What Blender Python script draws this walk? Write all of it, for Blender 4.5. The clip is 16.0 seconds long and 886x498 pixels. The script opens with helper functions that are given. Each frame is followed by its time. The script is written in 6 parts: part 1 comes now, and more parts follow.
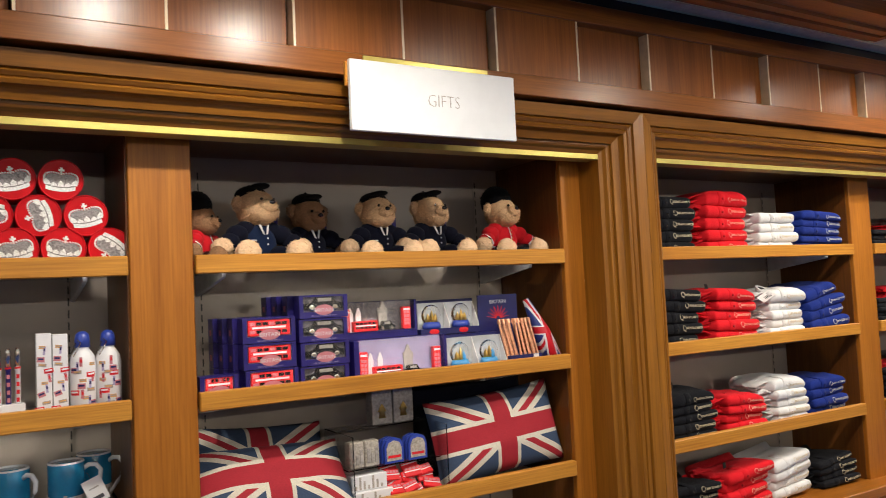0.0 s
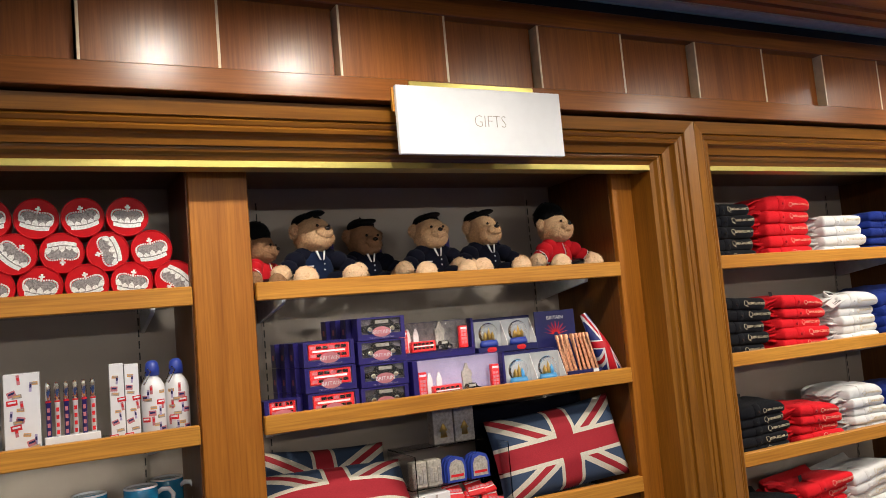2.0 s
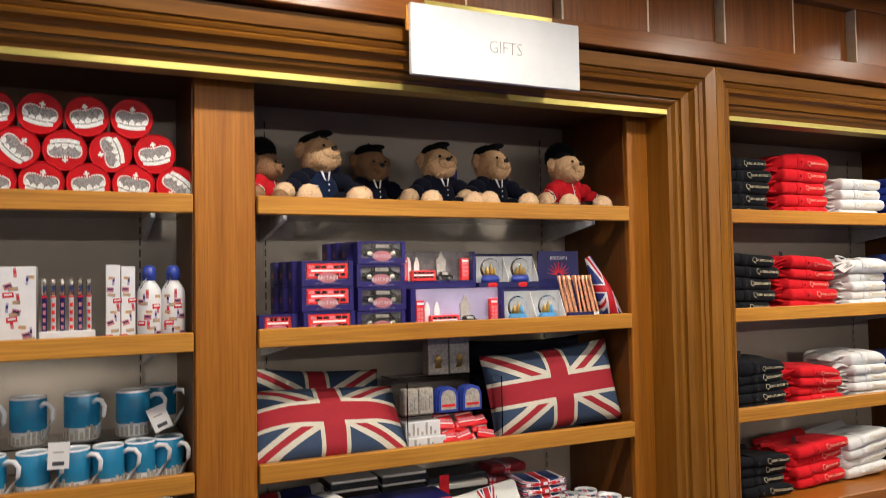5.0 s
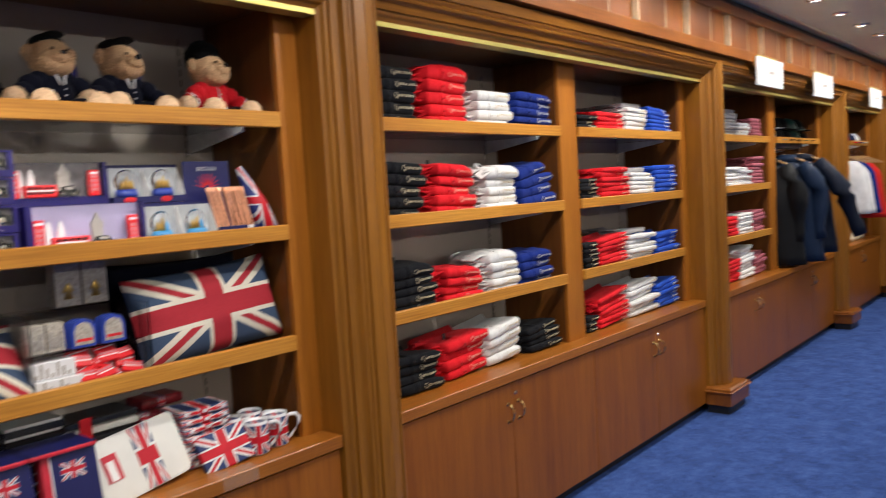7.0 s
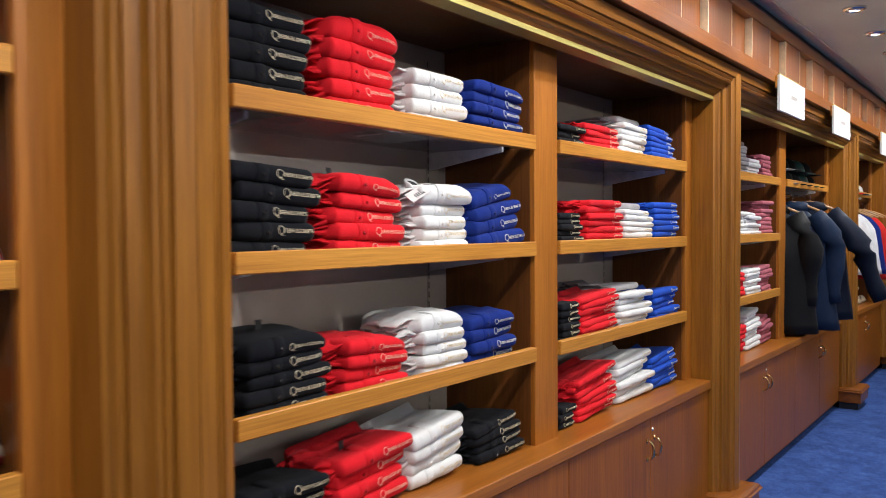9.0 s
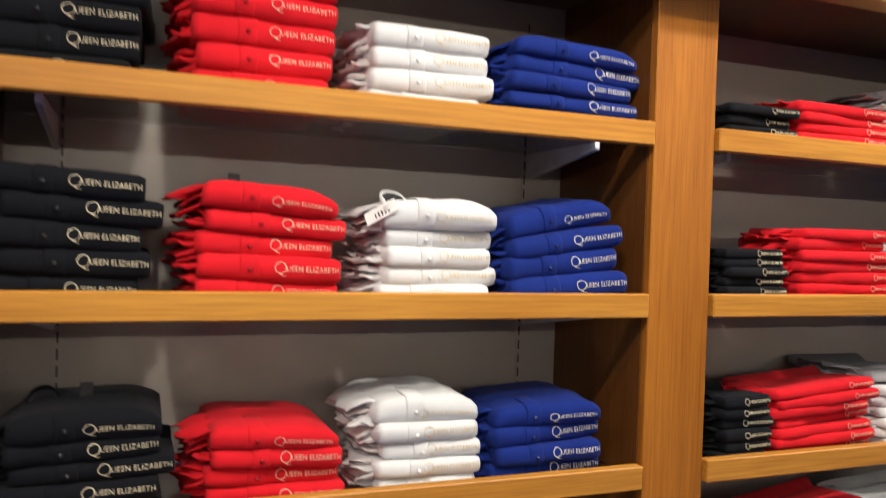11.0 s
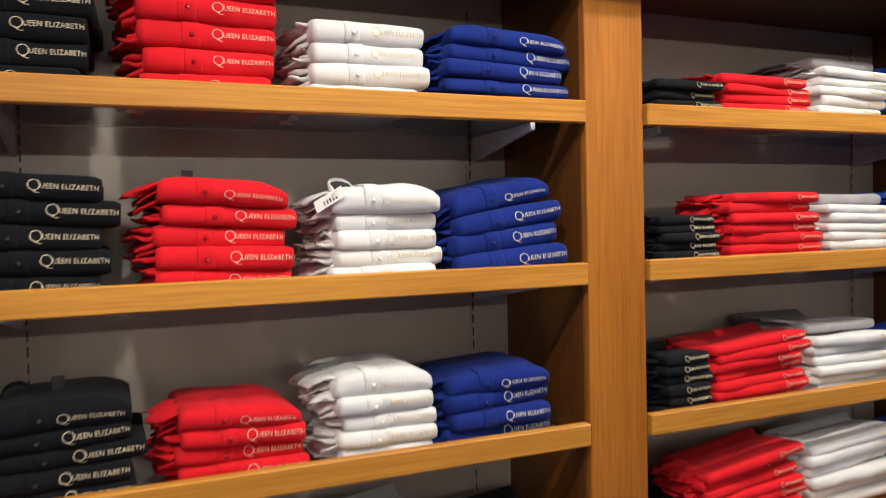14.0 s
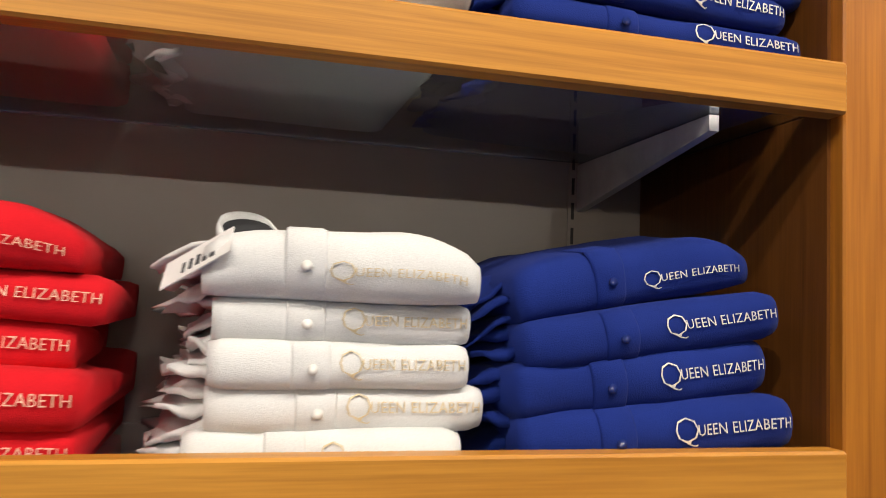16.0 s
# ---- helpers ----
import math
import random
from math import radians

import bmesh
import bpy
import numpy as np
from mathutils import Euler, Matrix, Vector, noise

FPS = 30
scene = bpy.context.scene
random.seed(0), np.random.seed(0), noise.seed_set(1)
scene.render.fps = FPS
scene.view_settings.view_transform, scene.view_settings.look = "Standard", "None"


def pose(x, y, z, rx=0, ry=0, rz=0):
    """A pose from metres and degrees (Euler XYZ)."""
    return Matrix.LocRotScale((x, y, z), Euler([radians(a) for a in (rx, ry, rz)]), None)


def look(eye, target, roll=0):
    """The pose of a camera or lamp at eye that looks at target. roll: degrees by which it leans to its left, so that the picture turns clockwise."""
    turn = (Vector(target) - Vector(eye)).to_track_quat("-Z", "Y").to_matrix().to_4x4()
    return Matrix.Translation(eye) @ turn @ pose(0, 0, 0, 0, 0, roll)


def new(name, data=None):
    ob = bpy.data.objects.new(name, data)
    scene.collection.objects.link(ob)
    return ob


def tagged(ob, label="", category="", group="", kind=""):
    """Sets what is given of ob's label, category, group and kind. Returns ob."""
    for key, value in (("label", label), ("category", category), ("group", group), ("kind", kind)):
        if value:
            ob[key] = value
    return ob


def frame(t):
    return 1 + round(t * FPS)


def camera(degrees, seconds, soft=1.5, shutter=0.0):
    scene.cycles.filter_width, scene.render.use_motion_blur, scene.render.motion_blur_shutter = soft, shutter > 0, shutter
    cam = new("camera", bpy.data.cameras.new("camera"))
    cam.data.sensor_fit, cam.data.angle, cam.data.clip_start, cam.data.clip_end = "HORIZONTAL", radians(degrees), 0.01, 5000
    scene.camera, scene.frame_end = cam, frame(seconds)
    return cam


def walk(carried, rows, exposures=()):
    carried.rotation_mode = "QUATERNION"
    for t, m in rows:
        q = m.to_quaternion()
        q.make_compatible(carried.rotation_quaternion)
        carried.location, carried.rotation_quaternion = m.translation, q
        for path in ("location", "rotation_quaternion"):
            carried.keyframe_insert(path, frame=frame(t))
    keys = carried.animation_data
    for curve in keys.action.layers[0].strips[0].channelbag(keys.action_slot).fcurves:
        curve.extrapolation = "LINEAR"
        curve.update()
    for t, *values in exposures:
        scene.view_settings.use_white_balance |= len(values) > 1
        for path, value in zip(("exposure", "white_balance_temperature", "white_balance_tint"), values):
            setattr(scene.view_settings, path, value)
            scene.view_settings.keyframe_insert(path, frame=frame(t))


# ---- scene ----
cam = camera(59.2, 16.0, soft=0.6, shutter=0.5)
PATH = [
    (0, (0.226, 0.407, 1.575), (1.251, 2.121, 1.686), -2.8),
    (0.5, (0.205, 0.411, 1.569), (1.19, 2.146, 1.712), -3.2),
    (1, (0.226, 0.393, 1.566), (1.165, 2.151, 1.736), -4.1),
    (1.5, (0.231, 0.379, 1.563), (1.133, 2.155, 1.746), -4.7),
    (2, (0.237, 0.377, 1.567), (1.124, 2.161, 1.742), -5.0),
    (2.5, (0.256, 0.381, 1.555), (1.143, 2.168, 1.696), -5.8),
    (3, (0.256, 0.384, 1.547), (1.148, 2.17, 1.673), -6.1),
    (3.2, (0.255, 0.389, 1.545), (1.143, 2.177, 1.668), -6.1),
    (5.3, (0.277, 0.39, 1.455), (1.134, 2.197, 1.488), -0.0),
    (5.5, (0.273, 0.39, 1.434), (1.141, 2.191, 1.42), 0.7),
    (6, (0.273, 0.401, 1.386), (1.238, 2.147, 1.246), 0.8),
    (6.5, (0.294, 0.437, 1.413), (1.554, 1.982, 1.244), -1.3),
    (7, (0.355, 0.486, 1.431), (1.875, 1.778, 1.286), -3.4),
    (7.5, (0.472, 0.633, 1.441), (2.075, 1.823, 1.341), -4.6),
    (8, (0.66, 0.803, 1.419), (2.28, 1.974, 1.351), -2.6),
    (8.2, (0.757, 0.872, 1.408), (2.375, 2.046, 1.349), -1.5),
    (10.3, (2.184, 1.177, 1.411), (3.494, 2.687, 1.372), 2.3),
    (10.5, (2.294, 1.159, 1.41), (3.348, 2.859, 1.353), 2.4),
    (11, (2.464, 1.082, 1.46), (3.196, 2.943, 1.429), 1.9),
    (11.5, (2.445, 0.937, 1.532), (3.025, 2.848, 1.652), -1.0),
    (12, (2.438, 0.867, 1.529), (2.852, 2.815, 1.707), -1.4),
    (12.5, (2.447, 0.844, 1.477), (2.848, 2.8, 1.597), 0.5),
    (13, (2.434, 0.832, 1.374), (2.902, 2.776, 1.328), 0.6),
    (13.5, (2.451, 0.855, 1.431), (3.134, 2.729, 1.289), -0.7),
    (14, (2.477, 0.983, 1.451), (3.271, 2.817, 1.385), -1.3),
    (14.5, (2.611, 1.179, 1.439), (3.274, 3.066, 1.444), -1.1),
    (15, (2.718, 1.413, 1.43), (3.354, 3.308, 1.475), 0.6),
    (15.5, (2.779, 1.683, 1.465), (3.425, 3.573, 1.564), 1.5),
    (16, (2.885, 1.778, 1.471), (3.389, 3.708, 1.617), 2.2),
]
walk(cam, [(t, look(eye, target, roll)) for t, eye, target, roll in PATH],
     exposures=[(0, 0.02, 6500, 10), (6.3, 0.02, 6500, 10), (7.3, 0.08, 5900, 10), (8.2, 0.16, 5750, 10), (10.3, -0.02, 5800, 10), (11.3, 0.06, 6400, 10), (13.0, 0.08, 6500, 10), (14.0, -0.04, 6300, 10), (16, -0.16, 6500, 10)])

# ---- measures of the shop wall ----
FZ = 0.05            # carpet level
CZ = 2.455           # ceiling level
YS = 2.33            # front of the shelf nosings
YB = 2.69            # face of the back panels
YF = 2.135           # face of the frieze rail
SHELF = (1.695, 1.363, 1.03)
LEDGE = 0.715
LIP = 0.028          # how far the nosing stands above the glass
BAY, POST, UNIT = 1.14, 0.145, 2.86
OUT_L, OUT_R = 0.072, 0.080   # widths of the outer posts
X_C = 2.25           # left end of the shelves of the shirt unit

# ---- world and lamps ----
world = bpy.data.worlds.new("world")
scene.world = world
world.use_nodes = True
world.node_tree.nodes["Background"].inputs[0].default_value = (1.0, 0.9, 0.78, 1)
world.node_tree.nodes["Background"].inputs[1].default_value = 0.006


def spot_lamp(x, y, z, watts, tilt_y, cone):
    data = bpy.data.lights.new("downlight_fill_beam", "SPOT")
    data.energy, data.spot_size, data.spot_blend = watts, radians(cone), 0.9
    data.shadow_soft_size, data.color = 0.03, (1.0, 0.915, 0.80)
    ob = new("downlight_fill_beam", data)
    ob.matrix_world = look((x, y, z - 0.03), (x, y + tilt_y, 0.0))


SPOTS = []
for x, w in ((-1.6, 22), (-0.7, 22), (0.50, 21), (0.90, 28), (3.15, 36)):            # in the ceiling tray; those at negative x are assumed, out of view
    SPOTS.append((x, 1.66, 2.406, w, 0.75, 143))
# 1.70 is added to brighten the bear bay, not a known lamp
for x, w in ((1.70, 32), (2.49, 42)):
    SPOTS.append((x, 1.35, 2.406, w, 0.90, 146))
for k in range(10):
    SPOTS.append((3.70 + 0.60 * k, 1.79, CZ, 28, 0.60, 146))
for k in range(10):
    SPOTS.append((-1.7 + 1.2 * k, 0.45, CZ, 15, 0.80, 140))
# unseen back row, assumed there to give low-angle fill
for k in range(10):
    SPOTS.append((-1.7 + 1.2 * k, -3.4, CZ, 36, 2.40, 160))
for k in range(7):                     # added fill lamps, unseen, bounced off the opposite wall
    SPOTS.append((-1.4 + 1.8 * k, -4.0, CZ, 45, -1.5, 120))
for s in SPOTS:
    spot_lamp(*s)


# ---- materials ----
def node_mat(name, rough=0.5, metal=0.0, coat=0.0, spec=0.5):
    m = bpy.data.materials.new(name)
    m.use_nodes = True
    b = m.node_tree.nodes["Principled BSDF"]
    b.inputs["Roughness"].default_value = rough
    b.inputs["Metallic"].default_value = metal
    b.inputs["Coat Weight"].default_value = coat
    b.inputs["Coat Roughness"].default_value = 0.27
    b.inputs["Specular IOR Level"].default_value = spec
    return m, m.node_tree.nodes, m.node_tree.links, b


def coords(n, l, scale, shift=True):
    tc, mp = n.new("ShaderNodeTexCoord"), n.new("ShaderNodeMapping")
    mp.inputs["Scale"].default_value = scale
    l.new(tc.outputs["Object"], mp.inputs["Vector"])
    if shift:
        oi, mul = n.new("ShaderNodeObjectInfo"), n.new("ShaderNodeMath")
        mul.operation = "MULTIPLY"
        mul.inputs[1].default_value = 37.0
        l.new(oi.outputs["Random"], mul.inputs[0])
        l.new(mul.outputs[0], mp.inputs["Location"])
    return mp.outputs[0]


def ramp(n, l, fac, stops):
    r = n.new("ShaderNodeValToRGB")
    while len(r.color_ramp.elements) < len(stops):
        r.color_ramp.elements.new(0.5)
    for e, (p, c) in zip(r.color_ramp.elements, stops):
        e.position, e.color = p, (*c, 1)
    l.new(fac, r.inputs[0])
    return r.outputs[0]


def noise_tex(n, l, vec, scale, detail=4.0, rough=0.55, dist=0.0):
    t = n.new("ShaderNodeTexNoise")
    t.inputs["Scale"].default_value, t.inputs["Detail"].default_value = scale, detail
    t.inputs["Roughness"].default_value, t.inputs["Distortion"].default_value = rough, dist
    l.new(vec, t.inputs["Vector"])
    return t.outputs[0]


def bump(n, l, b, height, strength, dist=0.002):
    k = n.new("ShaderNodeBump")
    k.inputs["Strength"].default_value, k.inputs["Distance"].default_value = strength, dist
    l.new(height, k.inputs["Height"])
    l.new(k.outputs[0], b.inputs["Normal"])


def mixc(n, l, a, b_, fac, mode="MULTIPLY"):
    m = n.new("ShaderNodeMix")
    m.data_type, m.blend_type = "RGBA", mode
    m.inputs[0].default_value = fac
    l.new(a, m.inputs[6])
    l.new(b_, m.inputs[7])
    return m.outputs[2]


def wood(name, dark, light, axis, rough=0.34, coat=0.10):
    m, n, l, b = node_mat(name, rough, coat=coat, spec=0.32)
    sc = [9.0, 9.0, 9.0]
    sc["xyz".index(axis)] = 0.7
    v = coords(n, l, sc)
    broad = noise_tex(n, l, v, 1.3, 5, 0.6, 0.9)
    sc2 = [190.0, 190.0, 190.0]
    sc2["xyz".index(axis)] = 5.0
    v2 = coords(n, l, sc2)
    fine = noise_tex(n, l, v2, 1.0, 3, 0.6)
    c = ramp(n, l, broad, [(0.28, dark), (0.5, [(p + q) / 2 for p, q in zip(dark, light)]), (0.72, light)])
    f = ramp(n, l, fine, [(0.3, (0.56, 0.49, 0.43)), (0.62, (1, 1, 1))])
    sc3 = [48.0, 48.0, 48.0]
    sc3["xyz".index(axis)] = 1.6
    streak = ramp(n, l, noise_tex(n, l, coords(n, l, sc3), 1.0, 4, 0.65, 1.2), [(0.36, (0.66, 0.60, 0.55)), (0.50, (1, 1, 1))])
    l.new(mixc(n, l, mixc(n, l, c, f, 0.6), streak, 0.32), b.inputs["Base Color"])
    bump(n, l, b, fine, 0.08, 0.001)
    rr = n.new("ShaderNodeMapRange")
    rr.inputs[3].default_value, rr.inputs[4].default_value = rough - 0.06, rough + 0.12
    l.new(broad, rr.inputs[0])
    l.new(rr.outputs[0], b.inputs["Roughness"])
    return m


def plain(name, colour, rough=0.5, metal=0.0, coat=0.0, vary=0.12, scale=30.0, relief=0.0):
    m, n, l, b = node_mat(name, rough, metal, coat)
    t = noise_tex(n, l, coords(n, l, (1, 1, 1)), scale, 4)
    lo = [max(0, c * (1 - vary)) for c in colour]
    hi = [min(1, c * (1 + vary)) for c in colour]
    l.new(ramp(n, l, t, [(0.3, lo), (0.7, hi)]), b.inputs["Base Color"])
    if relief:
        bump(n, l, b, t, relief, 0.002)
    return m


def cloth(name, colour, rough=0.85, weave=900.0, vary=0.10):
    m, n, l, b = node_mat(name, rough, spec=0.12)
    b.inputs["Sheen Weight"].default_value = 0.03
    v = coords(n, l, (1, 1, 1))
    t, w = noise_tex(n, l, v, 14, 4), noise_tex(n, l, v, weave, 2)
    lo = [max(0, c * (1 - vary)) for c in colour]
    hi = [min(1, c * (1 + vary)) for c in colour]
    c = ramp(n, l, t, [(0.3, lo), (0.7, hi)])
    g = ramp(n, l, w, [(0.3, (0.8, 0.8, 0.8)), (0.7, (1, 1, 1))])
    l.new(mixc(n, l, c, g, 0.6), b.inputs["Base Color"])
    add = n.new("ShaderNodeMath")
    add.operation = "ADD"
    l.new(t, add.inputs[0])
    l.new(w, add.inputs[1])
    bump(n, l, b, add.outputs[0], 0.35, 0.0015)
    return m


NOSING = wood("honey_wood", (0.47, 0.190, 0.022), (0.66, 0.31, 0.045), "x", 0.38, 0.04)
POSTW = wood("post_wood", (0.33, 0.110, 0.010), (0.47, 0.172, 0.017), "z", 0.36, 0.06)
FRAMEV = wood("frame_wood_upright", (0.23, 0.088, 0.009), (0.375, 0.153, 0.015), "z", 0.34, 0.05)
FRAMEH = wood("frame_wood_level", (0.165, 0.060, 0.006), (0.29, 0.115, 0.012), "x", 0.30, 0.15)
PANELW = wood("frieze_wood", (0.21, 0.060, 0.008), (0.33, 0.106, 0.016), "z", 0.33, 0.55)
RAILW = wood("rail_wood", (0.21, 0.064, 0.009), (0.32, 0.108, 0.016), "x", 0.28, 0.25)
DOORW = wood("door_wood", (0.24, 0.072, 0.006), (0.38, 0.124, 0.011), "z", 0.36, 0.06)
LEDGEW = wood("ledge_wood", (0.30, 0.098, 0.012), (0.44, 0.160, 0.02), "x", 0.3)
# dark inner wood, its colour lowered further to hold the bays' shade
SIDE_SHADE = wood("shaded_side_wood", (0.115, 0.038, 0.007), (0.18, 0.064, 0.011), "z", 0.36)
CREAM = plain("cream_edge", (0.72, 0.58, 0.38), 0.4)
GOLD = plain("brass_trim", (0.56, 0.47, 0.13), 0.36, 0.6, vary=0.06)
BACKP = plain("taupe_laminate", (0.365, 0.315, 0.268), 0.28, coat=0.06, vary=0.05, scale=5)
SLOT = plain("dark_slot", (0.03, 0.028, 0.026), 0.5)
KICK = plain("black_kick", (0.018, 0.018, 0.02), 0.5)
CEILM = plain("ceiling_paint", (0.82, 0.82, 0.54), 0.6, vary=0.03, scale=3)
WALLM = plain("wall_paint", (0.66, 0.53, 0.38), 0.6, vary=0.05, scale=3)
CHROME = plain("chrome", (0.75, 0.72, 0.66), 0.16, 1.0, vary=0.03)
BRASS = plain("brass", (0.72, 0.52, 0.24), 0.2, 1.0, vary=0.05)
SIGNW = plain("sign_white", (0.74, 0.755, 0.77), 0.35, vary=0.02)
INK = plain("dark_ink", (0.06, 0.06, 0.065), 0.5)
WHITEP = plain("white_metal", (0.62, 0.61, 0.6), 0.4)


def glass_mat():
    m, n, l, b = node_mat("shelf_glass", 0.02)
    b.inputs["Transmission Weight"].default_value = 1.0
    b.inputs["Base Color"].default_value = (0.86, 0.93, 0.92, 1)
    b.inputs["IOR"].default_value = 1.45
    return m


GLASS = glass_mat()


def carpet_mat():
    m, n, l, b = node_mat("blue_carpet", 0.95, spec=0.1)
    b.inputs["Sheen Weight"].default_value = 0.04
    v = coords(n, l, (1, 1, 1), False)
    a, f = noise_tex(n, l, v, 11, 7, 0.8), noise_tex(n, l, v, 260, 3, 0.75)
    c = ramp(n, l, a, [(0.34, (0.030, 0.070, 0.25)), (0.5, (0.054, 0.118, 0.39)), (0.66, (0.085, 0.172, 0.52))])
    g = ramp(n, l, f, [(0.25, (0.45, 0.45, 0.5)), (0.7, (1, 1, 1))])
    l.new(mixc(n, l, c, g, 0.8), b.inputs["Base Color"])
    bump(n, l, b, f, 0.7, 0.006)
    return m


CARPET = carpet_mat()


# ---- mesh helpers ----
def finish(name, bm, mat, smooth=False):
    me = bpy.data.meshes.new(name)
    bm.normal_update()
    for f in bm.faces:
        f.smooth = smooth
    bm.to_mesh(me)
    bm.free()
    for m in (mat if isinstance(mat, (list, tuple)) else [mat]):
        me.materials.append(m)
    return me


def part(name, bm, mat, parent, label="", smooth=False):
    """One mesh object under a thing or a part; bm may be a ready mesh."""
    me = bm if isinstance(bm, bpy.types.Mesh) else finish(name, bm, mat, smooth)
    ob = new(name, me)
    ob.parent = parent
    return tagged(ob, label)


def solo(name, bm, mat, label, category, smooth=False, group="", kind=""):
    me = bm if isinstance(bm, bpy.types.Mesh) else finish(name, bm, mat, smooth)
    return tagged(new(name, me), label, category, group, kind)


def thing(name, label, category, m=None, group="", kind=""):
    ob = new(name)
    ob.empty_display_size = 0.05
    if m is not None:
        ob.matrix_basis = m
    return tagged(ob, label, category, group, kind)


def box(lo, hi, bev=0.0, seg=1, bm=None):
    """A box between two corners, its edges rounded by bev."""
    b = bmesh.new()
    vs = [b.verts.new((x, y, z)) for x in (lo[0], hi[0]) for y in (lo[1], hi[1]) for z in (lo[2], hi[2])]
    for q in ((0, 1, 3, 2), (4, 6, 7, 5), (0, 4, 5, 1), (2, 3, 7, 6), (0, 2, 6, 4), (1, 5, 7, 3)):
        b.faces.new([vs[i] for i in q])
    bmesh.ops.recalc_face_normals(b, faces=b.faces)
    if bev:
        bmesh.ops.bevel(b, geom=list(b.edges), offset=bev, segments=seg, affect="EDGES", profile=0.6)
    return merge(bm, b)


def merge(bm, b, m=None):
    """Adds b to bm (b itself where bm is None)."""
    if m is not None:
        bmesh.ops.transform(b, matrix=m, verts=b.verts)
    if bm is None:
        return b
    me = bpy.data.meshes.new("tmp")
    b.to_mesh(me)
    b.free()
    bm.from_mesh(me)
    bpy.data.meshes.remove(me)
    return bm


def loft(rings, closed=True, caps=True, bm=None, loop=False):
    """Skins rings of points of equal count."""
    b = bmesh.new()
    vr = [[b.verts.new(p) for p in r] for r in rings]
    n = len(rings[0])
    pairs = list(zip(vr, vr[1:])) + ([(vr[-1], vr[0])] if loop else [])
    for r0, r1 in pairs:
        for i in range(n if closed else n - 1):
            j = (i + 1) % n
            b.faces.new((r0[i], r0[j], r1[j], r1[i]))
    if caps and closed and not loop:
        b.faces.new(vr[0][::-1])
        b.faces.new(vr[-1])
    bmesh.ops.recalc_face_normals(b, faces=b.faces)
    return merge(bm, b)


def lathe(profile, seg=20, bm=None, m=None):
    """Turns (radius, height) pairs round z."""
    rings = [[(r * math.cos(2 * math.pi * i / seg), r * math.sin(2 * math.pi * i / seg), z) for i in range(seg)] for r, z in profile]
    return merge(bm, loft(rings), m) if bm or m else loft(rings)


def tube(points, r, seg=8, bm=None):
    """A round bar along points."""
    pts = [Vector(p) for p in points]
    rings = []
    for i, p in enumerate(pts):
        d = (pts[min(i + 1, len(pts) - 1)] - pts[max(i - 1, 0)]).normalized()
        a = d.cross(Vector((0, 0, 1)) if abs(d.z) < 0.9 else Vector((1, 0, 0))).normalized()
        c = d.cross(a)
        rr = r[i] if isinstance(r, (list, tuple)) else r
        rings.append([p + rr * (math.cos(2 * math.pi * k / seg) * a + math.sin(2 * math.pi * k / seg) * c) for k in range(seg)])
    return loft(rings, bm=bm)


def text_mesh(name, body, size, mat, depth=0.0006, spacing=1.0, align="LEFT"):
    """Lettering in the built-in font, as a mesh in the xy plane."""
    cu = bpy.data.curves.new(name, "FONT")
    cu.body, cu.size, cu.extrude, cu.space_character, cu.align_x = body, size, depth, spacing, align
    cu.resolution_u = 2
    cu.offset = -{"Q": 0.027, "GIFTS": 0.024}.get(body, 0.010) * size
    ob = new(name, cu)
    me = bpy.data.meshes.new_from_object(ob.evaluated_get(bpy.context.evaluated_depsgraph_get()))
    bpy.data.objects.remove(ob)
    bpy.data.curves.remove(cu)
    me.materials.clear()
    me.materials.append(mat)
    return me


FRONT = pose(0, 0, 0, 90)      # turns the xy plane to face the shopper


# ---- the setting ----
def slab(name, lo, hi, mat, label, category):
    return solo(name, box(lo, hi), mat, label, category, kind="structure")


X0, X1, Y0 = -3.2, 10.30, -5.0
slab("floor", (X0, Y0, FZ - 0.1), (X1, YB + 0.2, FZ), CARPET, "mottled blue wool carpet across the shop", "floor")
slab("ceiling", (X0 - 0.1, Y0 - 0.1, CZ), (X1 + 0.1, YB + 0.2, CZ + 0.1), CEILM, "smooth off-white painted ceiling with downlights", "ceiling")
slab("wall_north", (X0, YB + 0.03, FZ), (X1, YB + 0.2, CZ), WALLM, "plain wall behind the shelving", "wall")
slab("wall_east", (X1, Y0, FZ - 0.1), (X1 + 0.1, YB + 0.2, CZ), WALLM, "plain end wall behind shelving", "wall")
# unseen, position assumed; kept pale to throw the washers' light back
slab("wall_south", (X0, Y0 - 0.1, FZ - 0.1), (X1, Y0, CZ), WALLM, "unseen beige wall behind the shopper, bounces fill light", "wall")
slab("wall_west", (X0 - 0.1, Y0, FZ - 0.1), (X0, YB + 0.2, CZ), WALLM, "plain beige wall closing the shop", "wall")

# profile of the picture-frame moulding: distance out from the opening, depth
MOULD = [(0.0, 2.345), (0.0, 2.245), (0.010, 2.238), (0.016, 2.226), (0.022, 2.222), (0.028, 2.222), (0.028, 2.212), (0.050, 2.204),
         (0.054, 2.196), (0.056, 2.184), (0.064, 2.180), (0.070, 2.186), (0.072, 2.182), (0.080, 2.176), (0.086, 2.182), (0.088, 2.172),
         (0.124, 2.165), (0.124, 2.345)]


